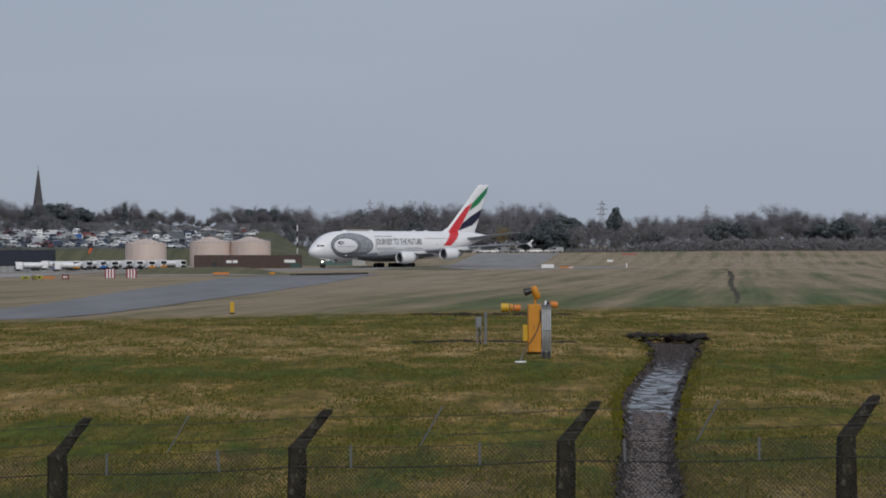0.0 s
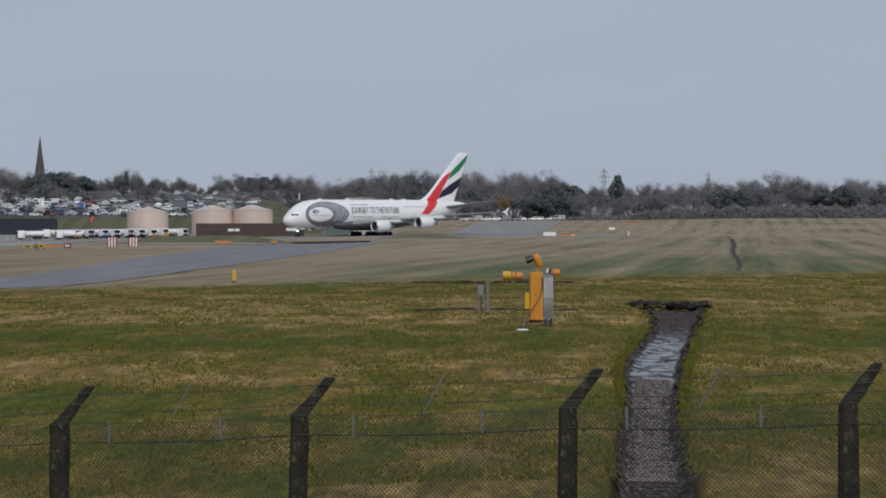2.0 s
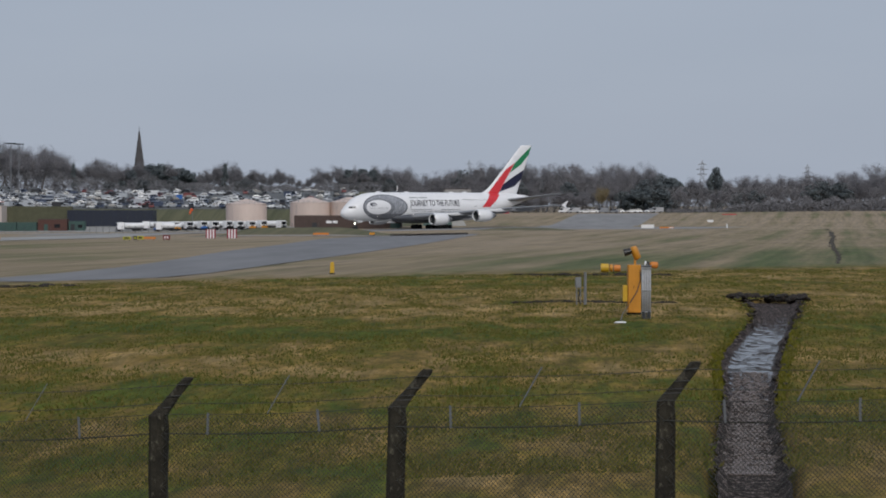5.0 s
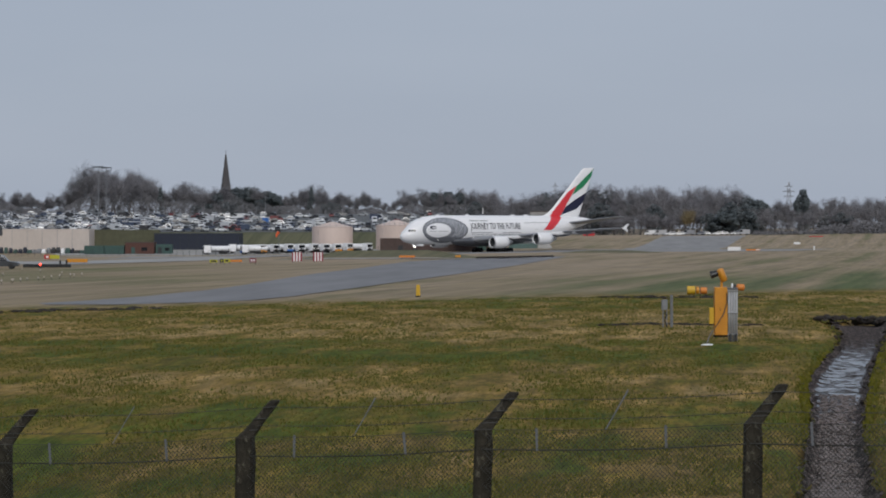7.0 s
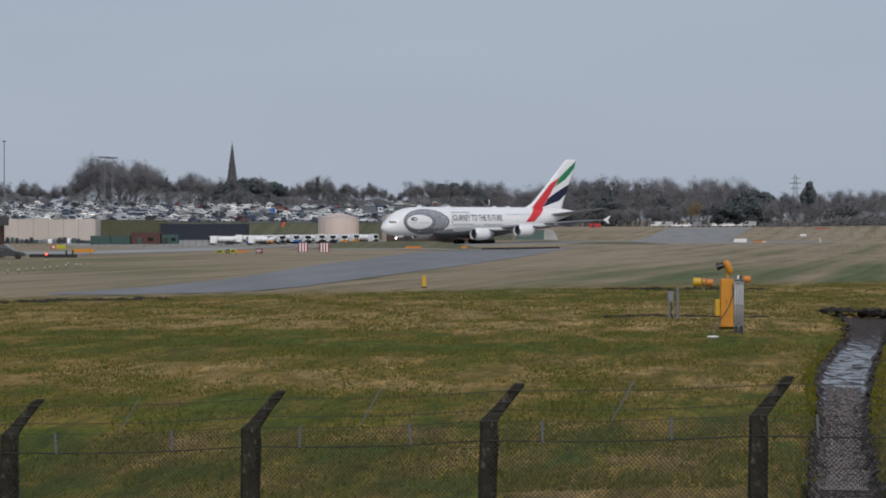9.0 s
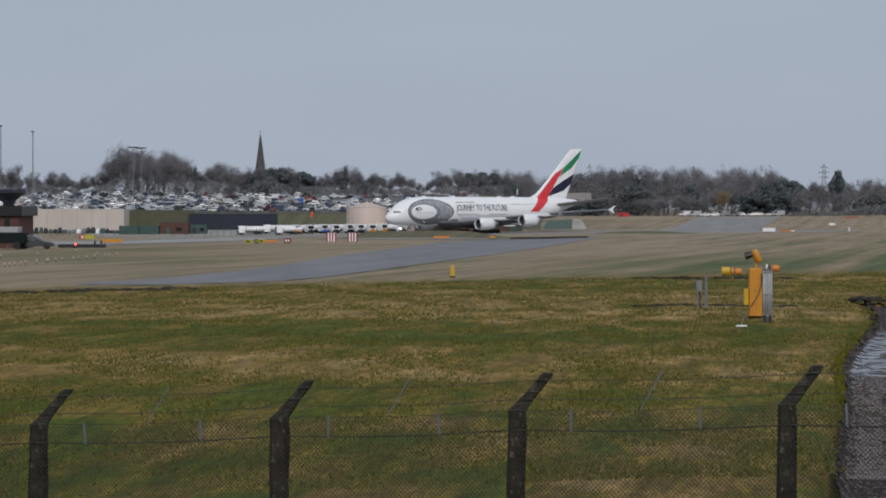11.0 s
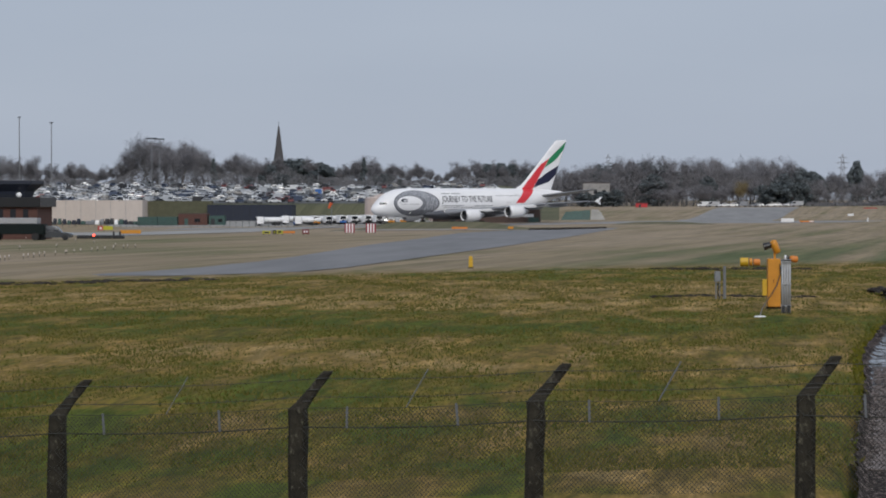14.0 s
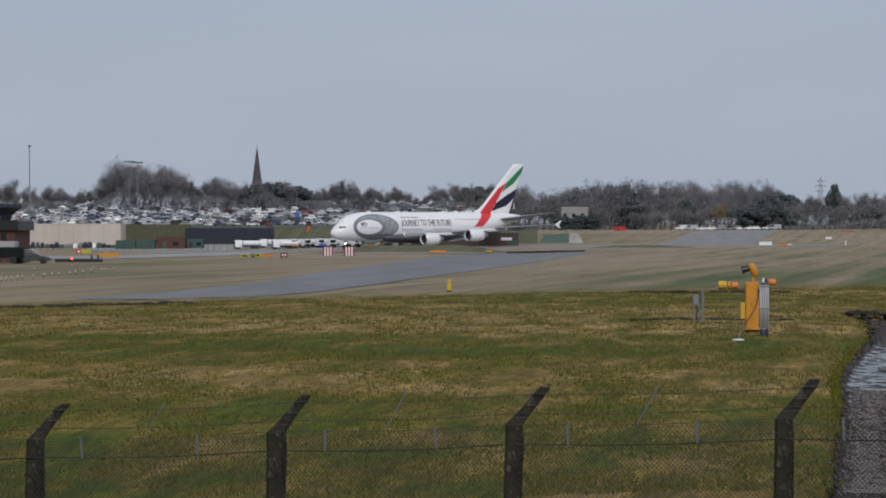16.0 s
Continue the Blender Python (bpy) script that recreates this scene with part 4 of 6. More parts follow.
def skin(x, z):
    """Half width of the fuselage at a height."""
    lo, hi, w = body_at(x)
    c, h = (lo + hi) / 2, (hi - lo) / 2
    return w * math.sqrt(max(0.0, 1 - ((z - c) / h) ** 2))


def foil(chord, thick, x0, y, z, up=False, k=9):
    """A closed aerofoil ring across the chord, at a span position."""
    us = [0.5 - 0.5 * math.cos(math.pi * i / k) for i in range(k + 1)]
    t = lambda u: thick * chord * 2.9 * (0.2969 * math.sqrt(u) - 0.126 * u - 0.3516 * u * u + 0.2843 * u ** 3 - 0.1036 * u ** 4) / 0.6
    ring = [(x0 + u * chord, t(u)) for u in us] + [(x0 + u * chord, -t(u)) for u in us[-2:0:-1]]
    return [(x, y + d, z) if up else (x, y, z + d) for x, d in ring]


def airliner():
    jet = empty("airliner", pose(-39.36, 825.48, -2.5, 0, 0, 42), "white double-deck four-engined airliner with red, green and black fin", "aircraft")
    bm = bmesh.new()
    xs = [b[0] for b in BODY[:10]] + [14 + 1.5 * i for i in range(1, 22)] + [b[0] for b in BODY[13:]]
    loft(bm, [[(x, w * math.sin(a), (lo + hi) / 2 - (hi - lo) / 2 * math.cos(a)) for a in (2 * math.pi * k / 48 for k in range(48))] for x in xs for lo, hi, w in [body_at(x)]])
    fus = part("fuselage", bm, LIVERY, jet, smooth=True)
    bm = bmesh.new()
    loft(bm, [[(x, w * math.sin(a), 3.05 - h * math.cos(a)) for a in (2 * math.pi * k / 24 for k in range(24))] for x, w, h in ((15.5, 1.2, 0.6), (18, 2.9, 0.95), (22, 3.8, 1.5), (26, 4.25, 1.75), (32, 4.4, 1.75), (38, 4.25, 1.5), (43, 3.0, 1.0), (46, 0.8, 0.5))])
    part("belly_fairing", bm, BELLYSHADE, jet, "grey belly fairing, darkened as in shade", smooth=True)
    # cockpit panes
    for s in (-1, 1):
        for k in range(3):
            bm = bmesh.new()
            vs = []
            for x, z in ((1.75 + 0.62 * k, 5.75), (2.3 + 0.62 * k, 5.75), (2.32 + 0.6 * k, 6.3 + 0.03 * k), (1.95 + 0.5 * k, 6.28)):
                y = skin(x, z) + 0.03
                vs.append(bm.verts.new((x, s * y, z)))
            bm.faces.new(vs)
            r = bmesh.ops.extrude_face_region(bm, geom=bm.faces[:])
            bmesh.ops.translate(bm, vec=(0, -s * 0.08, 0), verts=[v for v in r["geom"] if isinstance(v, bmesh.types.BMVert)])
            part("cockpit_window", bm, GLASS, fus, "dark cockpit pane")
    # two rows of cabin windows, each row one strip of small panes
    for s in (-1, 1):
        for z, x0, x1 in ((4.75, 23.5, 50), (8.15, 43.0, 52)):
            bm = bmesh.new()
            x = x0
            while x < x1:
                y = skin(x, z)
                y2 = skin(x, z + 0.3)
                vs = [bm.verts.new(p) for p in ((x, s * (y + 0.02), z), (x + 0.2, s * (y + 0.02), z), (x + 0.2, s * (y2 + 0.02), z + 0.3), (x, s * (y2 + 0.02), z + 0.3))]
                bm.faces.new(vs)
                x += 0.62
            tagged(part("cabin_windows", bm, GLASS, fus, "row of small dark cabin windows"), kind="stuff")
    # doors outlined on the side
    for s in (-1, 1):
        for x, z in ((7.3, 4.3), (46.8, 4.3), (27.0, 4.3), (54.0, 5.0)):
            bm = bmesh.new()
            for (xa, za, xb, zb) in ((x, z, x + 0.06, z + 2.0), (x + 1.1, z, x + 1.16, z + 2.0), (x, z + 2, x + 1.16, z + 2.06)):
                vs = [bm.verts.new((px, s * (skin(px, pz) + 0.025), pz)) for px, pz in ((xa, za), (xb, za), (xb, zb), (xa, zb))]
                bm.faces.new(vs)
            part("cabin_door", bm, GREYPAINT, fus)
    # printed slogan, wrapped to the skin
    for s in (-1, 1):
        cu = bpy.data.curves.new("slogan", "FONT")
        cu.body, cu.size, cu.resolution_u, cu.offset = "JOURNEY TO THE FUTURE", 1.0, 3, 0.018
        tmp = new("slogan_tmp", cu)
        me = bpy.data.meshes.new_from_object(tmp.evaluated_get(bpy.context.evaluated_depsgraph_get()))
        bpy.data.objects.remove(tmp)
        bm = bmesh.new()
        bm.from_mesh(me)
        x0, x1 = min(v.co.x for v in bm.verts), max(v.co.x for v in bm.verts)
        y0, y1 = min(v.co.y for v in bm.verts), max(v.co.y for v in bm.verts)
        for v in bm.verts:
            u = (v.co.x - x0) / (x1 - x0)
            v.co = Vector(((22.7 + 18.6 * (u if s < 0 else 1 - u)), 0, 5.85 + 2.4 * (v.co.y - y0) / (y1 - y0)))
        for k in range(1, 8):
            bmesh.ops.bisect_plane(bm, geom=bm.verts[:] + bm.edges[:] + bm.faces[:], plane_co=(0, 0, 5.85 + 2.4 * k / 8), plane_no=(0, 0, 1))
        bmesh.ops.remove_doubles(bm, verts=bm.verts, dist=0.001)
        for v in bm.verts:
            v.co.y = s * (skin(v.co.x, v.co.z) + 0.035)
        part("slogan", bm, INK, fus, "dark grey printed lettering")
        # small unreadable lines above and below the slogan
        for x0, x1, z, h in ((22.8, 26.0, 8.75, 0.26), (26.5, 29.6, 8.75, 0.26), (22.7, 30.8, 5.3, 0.16), (34.5, 41.3, 5.3, 0.16), (8.0, 14.6, 5.75, 0.13)):
            bm = bmesh.new()
            vs = [bm.verts.new((px, s * (skin(px, pz) + 0.04), pz)) for px, pz in ((x0, z), (x1, z), (x1, z + h), (x0, z + h))]
            bm.faces.new(vs)
            part("small_print", bm, GREYPAINT, fus)
    for x in (13.5, 24.0, 41.0, 46.0):
        bm = bmesh.new()
        loft(bm, [[(x + 0.9 * r * math.cos(a), 0.28 * r * math.sin(a), 10.35 + z) for a in (2 * math.pi * k / 12 for k in range(12))] for r, z in ((1, 0), (0.95, 0.2), (0.7, 0.34), (0.2, 0.4))])
        part("aerial", bm, WHITE, fus, smooth=True)
    # fin
    bm = bmesh.new()
    rings = []
    for z in [9.6, 10.6, 11.5, 13, 15, 17, 19, 21, 23, 24.6, 24.95]:
        u = (z - 10.0) / 14.95
        le = 53.5 + 14.6 * u - (1.8 * max(0, 0.12 - u) / 0.12 if u < 0.12 else 0) + (0.5 if z > 24.7 else 0)
        te = 66.3 + 6.0 * u
        rings.append(foil(te - le, 0.1 if z < 24.7 else 0.04, le, 0, z, True, 10))
    loft(bm, rings)
    part("fin", bm, LIVERY, jet, "white fin with red, green and black flag bands", smooth=True)
    # wings, winglets, tail planes
    for s in (-1, 1):
        bm = bmesh.new()
        plan = [(2.6, 22.0, 18.6, 3.3, 0.13), (4.5, 23.6, 16.8, 3.4, 0.125), (8, 26.6, 14.5, 3.75, 0.115), (14.5, 31.6, 11.2, 4.5, 0.105), (20, 35.4, 9.2, 5.1, 0.1), (26, 39.4, 7.6, 5.7, 0.095), (33, 44.2, 5.8, 6.25, 0.09), (38.5, 48.0, 4.3, 6.62, 0.085), (39.8, 49.1, 3.3, 6.7, 0.06)]
        loft(bm, [foil(c, t, x, s * y, z) for y, x, c, z, t in plan])
        wing = part("wing", bm, GREYPAINT, jet, "grey swept wing", smooth=True)
        bm = bmesh.new()
        loft(bm, [foil(c, 0.06, x, s * 39.85, z, True, 6) for x, c, z in ((51.7, 0.7, 5.6), (50.8, 1.1, 6.2), (49.8, 1.9, 6.7), (50.9, 1.1, 7.2), (52.0, 0.7, 7.85))])
        part("wingtip_fence", bm, WHITE, wing, "white wingtip fence", smooth=True)
        for y, x, zc in ((9.5, 36.5, 3.2), (15.5, 38.5, 4.0), (21.5, 40.2, 4.7), (28.5, 43.8, 5.4)):
            bm = bmesh.new()
            loft(bm, [[(x + dx, s * y + r * 0.5 * math.cos(a), zc + r * math.sin(a)) for a in (2 * math.pi * k / 10 for k in range(10))] for dx, r in ((-3.2, 0.1), (-1.6, 0.5), (0.6, 0.6), (3.4, 0.42), (5.6, 0.08))])
            part("flap_fairing", bm, GREYPAINT, wing, smooth=True)
        bm = bmesh.new()
        loft(bm, [foil(c, t, x, s * y, z) for y, x, c, z, t in ((0.6, 59.0, 10.2, 8.1, 0.1), (2.5, 60.4, 8.8, 8.3, 0.1), (7.5, 64.0, 6.4, 9.1, 0.09), (14.2, 68.3, 3.9, 10.0, 0.08), (15.2, 69.3, 2.6, 10.15, 0.05))])
        part("tailplane", bm, GREYPAINT, jet, "grey tailplane", smooth=True)
        # engines: cowl, lip, intake, fan, core, pylon
        for y, x, zc, wx, wz in ((14.65, 22.0, 2.62, 31.7, 4.3), (25.5, 29.5, 3.72, 39.1, 5.5)):
            bm = bmesh.new()
            prof = [(0.35, 1.28), (0.1, 1.36), (0.0, 1.47), (0.12, 1.58), (0.6, 1.7), (1.8, 1.79), (3.2, 1.77), (4.5, 1.62), (5.5, 1.42), (5.45, 1.32)]
            loft(bm, [[(x + dx, s * y + r * math.cos(a), zc + r * math.sin(a)) for a in (2 * math.pi * k / 32 for k in range(32))] for dx, r in prof], False)
            eng = part("engine", bm, WHITE, wing, "white engine nacelle", smooth=True)
            bm = bmesh.new()
            loft(bm, [[(x + dx, s * y + r * math.cos(a), zc + r * math.sin(a)) for a in (2 * math.pi * k / 32 for k in range(32))] for dx, r in ((-0.015, 1.45), (0.02, 1.51), (0.16, 1.61), (0.3, 1.66))], False)
            part("intake_lip", bm, METAL, wing, "polished intake lip", smooth=True)
            bm = bmesh.new()
            loft(bm, [[(x + dx, s * y + r * math.cos(a), zc + r * math.sin(a)) for a in (2 * math.pi * k / 32 for k in range(32))] for dx, r in ((0.2, 1.3), (1.3, 1.28), (1.35, 0.45), (0.8, 0.02))], False)
            part("fan", bm, DARKMETAL, wing, "dark intake and fan", smooth=True)
            bm = bmesh.new()
            loft(bm, [[(x + dx, s * y + r * math.cos(a), zc + r * math.sin(a)) for a in (2 * math.pi * k / 24 for k in range(24))] for dx, r in ((5.0, 1.15), (6.2, 0.9), (7.1, 0.65), (7.12, 0.45), (8.0, 0.08))])
            part("exhaust_core", bm, METAL, wing, "bare metal exhaust core", smooth=True)
            bm = bmesh.new()
            loft(bm, [[(xa, s * y + dy, za) for xa, za, dy in ((x + 2.0, zc + 1.7, -0.02), (x + 2.0, zc + 1.7, 0.02), (wx + 0.6, wz + 0.3, 0.24), (wx + 0.6, wz + 0.3, -0.24))],
                      [(xa, s * y + dy, za) for xa, za, dy in ((x + 5.4, zc + 1.3, -0.2), (x + 5.4, zc + 1.3, 0.2), (wx + 5.0, wz - 0.2, 0.26), (wx + 5.0, wz - 0.2, -0.26))],
                      [(xa, s * y + dy, za) for xa, za, dy in ((x + 8.2, zc + 1.0, -0.05), (x + 8.2, zc + 1.0, 0.05), (wx + 7.0, wz - 0.3, 0.05), (wx + 7.0, wz - 0.3, -0.05))]])
            part("pylon", bm, WHITE, wing, "white engine pylon")
    # landing gear
    wheels = []

    def gear(x, y, axles, spread, top, r=0.7):
        h = r - 0.45
        bm = bmesh.new()
        tube(bm, [(x, y, h), (x, y, h + 1.0), (x, y, top)], [0.13, 0.17, 0.22], 10)
        if len(axles) > 1:
            box(bm, x + axles[0] - 0.1, y - 0.12, h - 0.12, x + axles[-1] + 0.1, y + 0.12, h + 0.14, 0.03)
        for a in axles:
            tube(bm, [(x + a, y - spread, h), (x + a, y + spread, h)], 0.08, 8)
        tube(bm, [(x, y, h + 1.0), (x + 1.5, y, top)], 0.08, 6)
        g = part("landing_gear", bm, METAL, jet, "grey landing gear leg")
        for a in axles:
            for w in (-spread, spread):
                bm = bmesh.new()
                loft(bm, [[(rr * math.cos(t), yy, rr * math.sin(t)) for t in (2 * math.pi * k / 20 for k in range(20))] for yy, rr in ((-0.25, r * 0.55), (-0.24, r * 0.86), (-0.15, r), (0.15, r), (0.24, r * 0.86), (0.25, r * 0.55))])
                for k in range(5):
                    t = 2 * math.pi * k / 5
                    for sy in (-0.26, 0.26):
                        tube(bm, [(r * 0.3 * math.cos(t), sy * 0.9, r * 0.3 * math.sin(t)), (r * 0.3 * math.cos(t), sy * 1.05, r * 0.3 * math.sin(t))], 0.05, 5)
                wh = part("wheel", bm, RUBBER, g, "black tyred wheel")
                wh.location = (x + a, y + w, h)
                wheels.append((wh, r))

    gear(5.2, 0, (0.0,), 0.45, 2.6, 0.62)
    for s in (-1, 1):
        gear(32.5, s * 6.1, (-0.85, 0.85), 0.68, 3.2)
        gear(36.2, s * 2.6, (-1.7, 0.0, 1.7), 0.72, 2.4)
        bm = bmesh.new()
        box(bm, 5.4, s * 0.9 - 0.03, 1.65, 7.2, s * 0.9 + 0.03, 2.3, 0.02)
        part("gear_door", bm, WHITE, jet)
        bm = bmesh.new()
        box(bm, 31.0, s * 7.6 - 0.04, 1.5, 34.0, s * 7.6 + 0.04, 3.4, 0.03)
        part("gear_door", bm, WHITE, jet)
    for x, y, z, r in ((5.05, -0.3, 1.35, 0.13), (5.05, 0.3, 1.35, 0.13), (11.5, -2.9, 3.2, 0.06), (23.0, -4.5, 3.9, 0.06)):
        bm = bmesh.new()
        bmesh.ops.create_uvsphere(bm, u_segments=10, v_segments=8, radius=r, matrix=Matrix.Translation((x, y, z)))
        part("landing_light", bm, LAMP, jet, "lit landing light")
    return jet, wheels


# ---- fuel farm ----
def fuel_tank(x, y, r, h, rise, sunk=0.0):
    z = min(ground_z(x, y), ground_z(x, y - r)) - sunk
    tk = empty("storage_tank", pose(x, y, z), "pale pink cylindrical fuel storage tank with a low cone roof", "storage tank", "fuel storage tanks")
    bm = bmesh.new()
    loft(bm, [[(rr * math.cos(a), rr * math.sin(a), zz) for a in (2 * math.pi * k / 64 for k in range(64))] for zz, rr in ((-0.3, r), (h * 0.25, r), (h * 0.255, r * 1.002), (h * 0.5, r), (h * 0.505, r * 1.002), (h * 0.75, r), (h * 0.755, r * 1.002), (h, r))])
    part("shell", bm, PINK, tk)
    bm = bmesh.new()
    loft(bm, [[(rr * math.cos(a), rr * math.sin(a), zz) for a in (2 * math.pi * k / 64 for k in range(64))] for zz, rr in ((h, r * 1.015), (h + 0.12, r * 1.015), (h + rise * 0.45, r * 0.6), (h + rise * 0.8, r * 0.3), (h + rise, r * 0.04))])
    part("roof", bm, PINK, tk, smooth=False)
    for k in range(24):
        a = 2 * math.pi * k / 24
        bm = bmesh.new()
        tube(bm, [((r + 0.02) * math.cos(a), (r + 0.02) * math.sin(a), h), ((r + 0.02) * math.cos(a), (r + 0.02) * math.sin(a), h + 0.9)], 0.04, 4)
        part("rail_post", bm, GALV, tk)
    for zz in (0.5, 0.95):
        bm = bmesh.new()
        tube(bm, [((r + 0.02) * math.cos(2 * math.pi * k / 48), (r + 0.02) * math.sin(2 * math.pi * k / 48), h + zz) for k in range(49)], 0.025, 4, False)
        part("rail", bm, GALV, tk)
    bm = bmesh.new()
    for k in range(int(h / 0.4)):
        a = -2.2
        p = Vector(((r + 0.12) * math.cos(a), (r + 0.12) * math.sin(a), 0.4 * k))
        box(bm, p.x - 0.25, p.y - 0.02, p.z, p.x + 0.25, p.y + 0.02, p.z + 0.05)
    part("ladder", bm, GALV, tk)


def tanker(rnd, long, x, y, turn):
    """A refuelling truck seen nose on."""
    t = empty("fuel_tanker", pose(x, y, ground_z(x, y) + 0.03, 0, 0, turn), rnd.choice(("parked white fuel tanker with a yellow front", "parked white and blue fuel tanker")), "truck", "parked fuel tankers")
    bm = bmesh.new()
    loft(bm, [[(dx, y2, z2) for dx, z2 in ((-1.22, 0.6), (1.22, 0.6), (1.24, 1.7), (1.1, 2.75), (-1.1, 2.75), (-1.24, 1.7))] for y2 in (-2.1, -2.0)] + [[(dx, 0.0, z2) for dx, z2 in ((-1.22, 0.6), (1.22, 0.6), (1.24, 1.7), (1.12, 2.8), (-1.12, 2.8), (-1.24, 1.7))]])
    cab = part("cab", bm, WHITE, t)
    bm = bmesh.new()
    box(bm, -1.02, -2.16, 1.55, 1.02, -2.1, 2.45, 0.03)
    part("windscreen", bm, GLASS, cab, "dark windscreen")
    bm = bmesh.new()
    box(bm, -1.2, -2.2, 0.5, 1.2, -2.08, 1.1, 0.03)
    part("bumper", bm, rnd.choice((YELLOW, BLUE, YELLOW, BLACK)), cab)
    bm = bmesh.new()
    box(bm, -0.5, -2.15, 1.15, 0.5, -2.09, 1.42, 0.02)
    part("grille", bm, BLACK, cab)
    bm = bmesh.new()
    loft(bm, [[(1.15 * r * math.cos(a), yy, 1.8 + 0.85 * r * math.sin(a)) for a in (2 * math.pi * k / 20 for k in range(20))] for yy, r in ((0.25, 0.8), (0.4, 1.0), (long, 1.0), (long + 0.3, 0.8))])
    part("tank", bm, WHITE, t, smooth=True)
    bm = bmesh.new()
    box(bm, -0.5, 0, 0.65, 0.5, long, 1.05, 0.03)
    part("chassis", bm, DARKMETAL, t)
    for yy in (-1.2, long - 2.6, long - 1.3):
        for s in (-1, 1):
            bm = bmesh.new()
            tube(bm, [(s * 0.85, yy, 0.5), (s * 1.18, yy, 0.5)], 0.5, 14)
            part("wheel", bm, RUBBER, t)


def building(name, label, x, y, w, d, h, mat, roof=None, turn=0.0, overhang=0.0, bands=()):
    b = empty(name, pose(x, y, ground_z(x, y) - 0.2, 0, 0, turn), label, "building")
    bm = bmesh.new()
    box(bm, -w / 2, 0, 0, w / 2, d, h, 0.03)
    wall = part("wall", bm, mat, b)
    bm = bmesh.new()
    box(bm, -w / 2 - overhang, -overhang, h + 0.01, w / 2 + overhang, d + overhang, h + 0.3, 0.04)
    part("roof", bm, roof or mat, b)
    for x0, x1, z0, z1, mt, nm in bands:
        bm = bmesh.new()
        box(bm, x0, -0.06, z0, x1, 0.02, z1, 0.01)
        part(nm, bm, mt, b)
    return b


def fuel_farm():
    fuel_tank(-92.8, 884, 6.4, 7.6, 1.7, 0.3)
    fuel_tank(-72.7, 884, 6.35, 7.6, 1.8)
    fuel_tank(-60.2, 885, 6.35, 7.6, 1.8)
    building("pump_house", "long low brown brick pump house with white notices", -59.7, 866, 33, 5, 4.0, BROWN, BROWN, bands=(
        (-6.6, -4.9, 1.9, 2.7, WHITE, "notice"), (-4.6, -3.1, 1.9, 2.7, WHITE, "notice"), (11.2, 14.6, 2.0, 2.9, WHITE, "notice"), (13.0, 16.2, 0.1, 1.9, GREENSTEEL, "gate"), (-11, -9.4, 0.1, 2.1, DARKMETAL, "door")))
    building("dark_shed", "long dark blue clad shed", -135.8, 884, 27, 9, 5.0, NAVY, NAVY, bands=tuple((-13.4 + 2.7 * k, -13.3 + 2.7 * k, 0.1, 4.8, DARKMETAL, "cladding_joint") for k in range(1, 10)))
    rnd = random.Random(21)
    for x, y, turn in ((-129.0, 867, -72), (-121.5, 870, -74), (-117.0, 865, -66), (-113.4, 868, 38), (-109.4, 868, 34), (-105.4, 869, 40), (-101.6, 868, 36), (-97.6, 869, 42),
                       (-94.0, 868, 38), (-90.2, 867, 36), (-87.0, 869, 44), (-81.0, 867, 52)):
        tanker(rnd, rnd.choice((6.0, 7.5, 8.5)), x, y, turn)
    # cream wall, mossy retaining wall, containers and brick shed before the car park
    building("cream_store", "long cream rendered warehouse wall", -184.3, 880, 30, 10, 6.9, CREAM, CREAM, bands=tuple((-14.4 + 4.8 * k, -14.3 + 4.8 * k, 0.2, 7.8, GREYPAINT, "panel_joint") for k in range(1, 6)))
    building("retaining_wall", "mossy olive retaining wall under the car park", -159.0, 889, 21, 1.2, 6.2, MOSSWALL, MOSSWALL)
    for x, w in ((-165.5, 6.1), (-159.2, 6.1)):
        c = empty("shipping_container", pose(x, 868, ground_z(x, 868) + 0.03), "dark green steel container with closed doors", "container", "steel containers")
        bm = bmesh.new()
        box(bm, -w / 2, 0, 0.1, w / 2, 2.4, 2.7, 0.02)
        body = part("body", bm, GREENSTEEL, c)
        for k in range(18):
            bm = bmesh.new()
            box(bm, -w / 2 + 0.15 + k * 0.33, -0.05, 0.25, -w / 2 + 0.3 + k * 0.33, 0.0, 2.55, 0.01)
            part("rib", bm, GREENSTEEL, body)
        bm = bmesh.new()
        box(bm, -w / 2, 0.05, 0, w / 2, 2.35, 0.1)
        part("base_rail", bm, DARKMETAL, c)
    building("brick_hut", "small red brick hut", -151.4, 869, 9.0, 5, 3.6, BRICK, BROWN, bands=((-2.6, -1.4, 0.2, 2.3, GREENSTEEL, "door"), (0.6, 2.4, 1.2, 2.3, GLASS, "window")))
    building("green_cabin", "green steel site cabin", -144.0, 870, 5.0, 3, 2.8, GREENSTEEL, GREENSTEEL, bands=((-1.8, -0.6, 0.2, 2.2, DARKMETAL, "door"), (0.4, 1.8, 1.1, 2.1, GLASS, "window")))
    # security fence along the apron
    bm = bmesh.new()
    for k in range(66):
        x = -198 + 2.0 * k
        if x < -62:
            tube(bm, [(x, 858, ground_z(x, 858)), (x, 858, ground_z(x, 858) + 2.2)], 0.05, 5)
    tagged(part("apron_fence", bm, DARKMETAL), "row of slim dark fence stakes along the apron", "fence", kind="stuff")


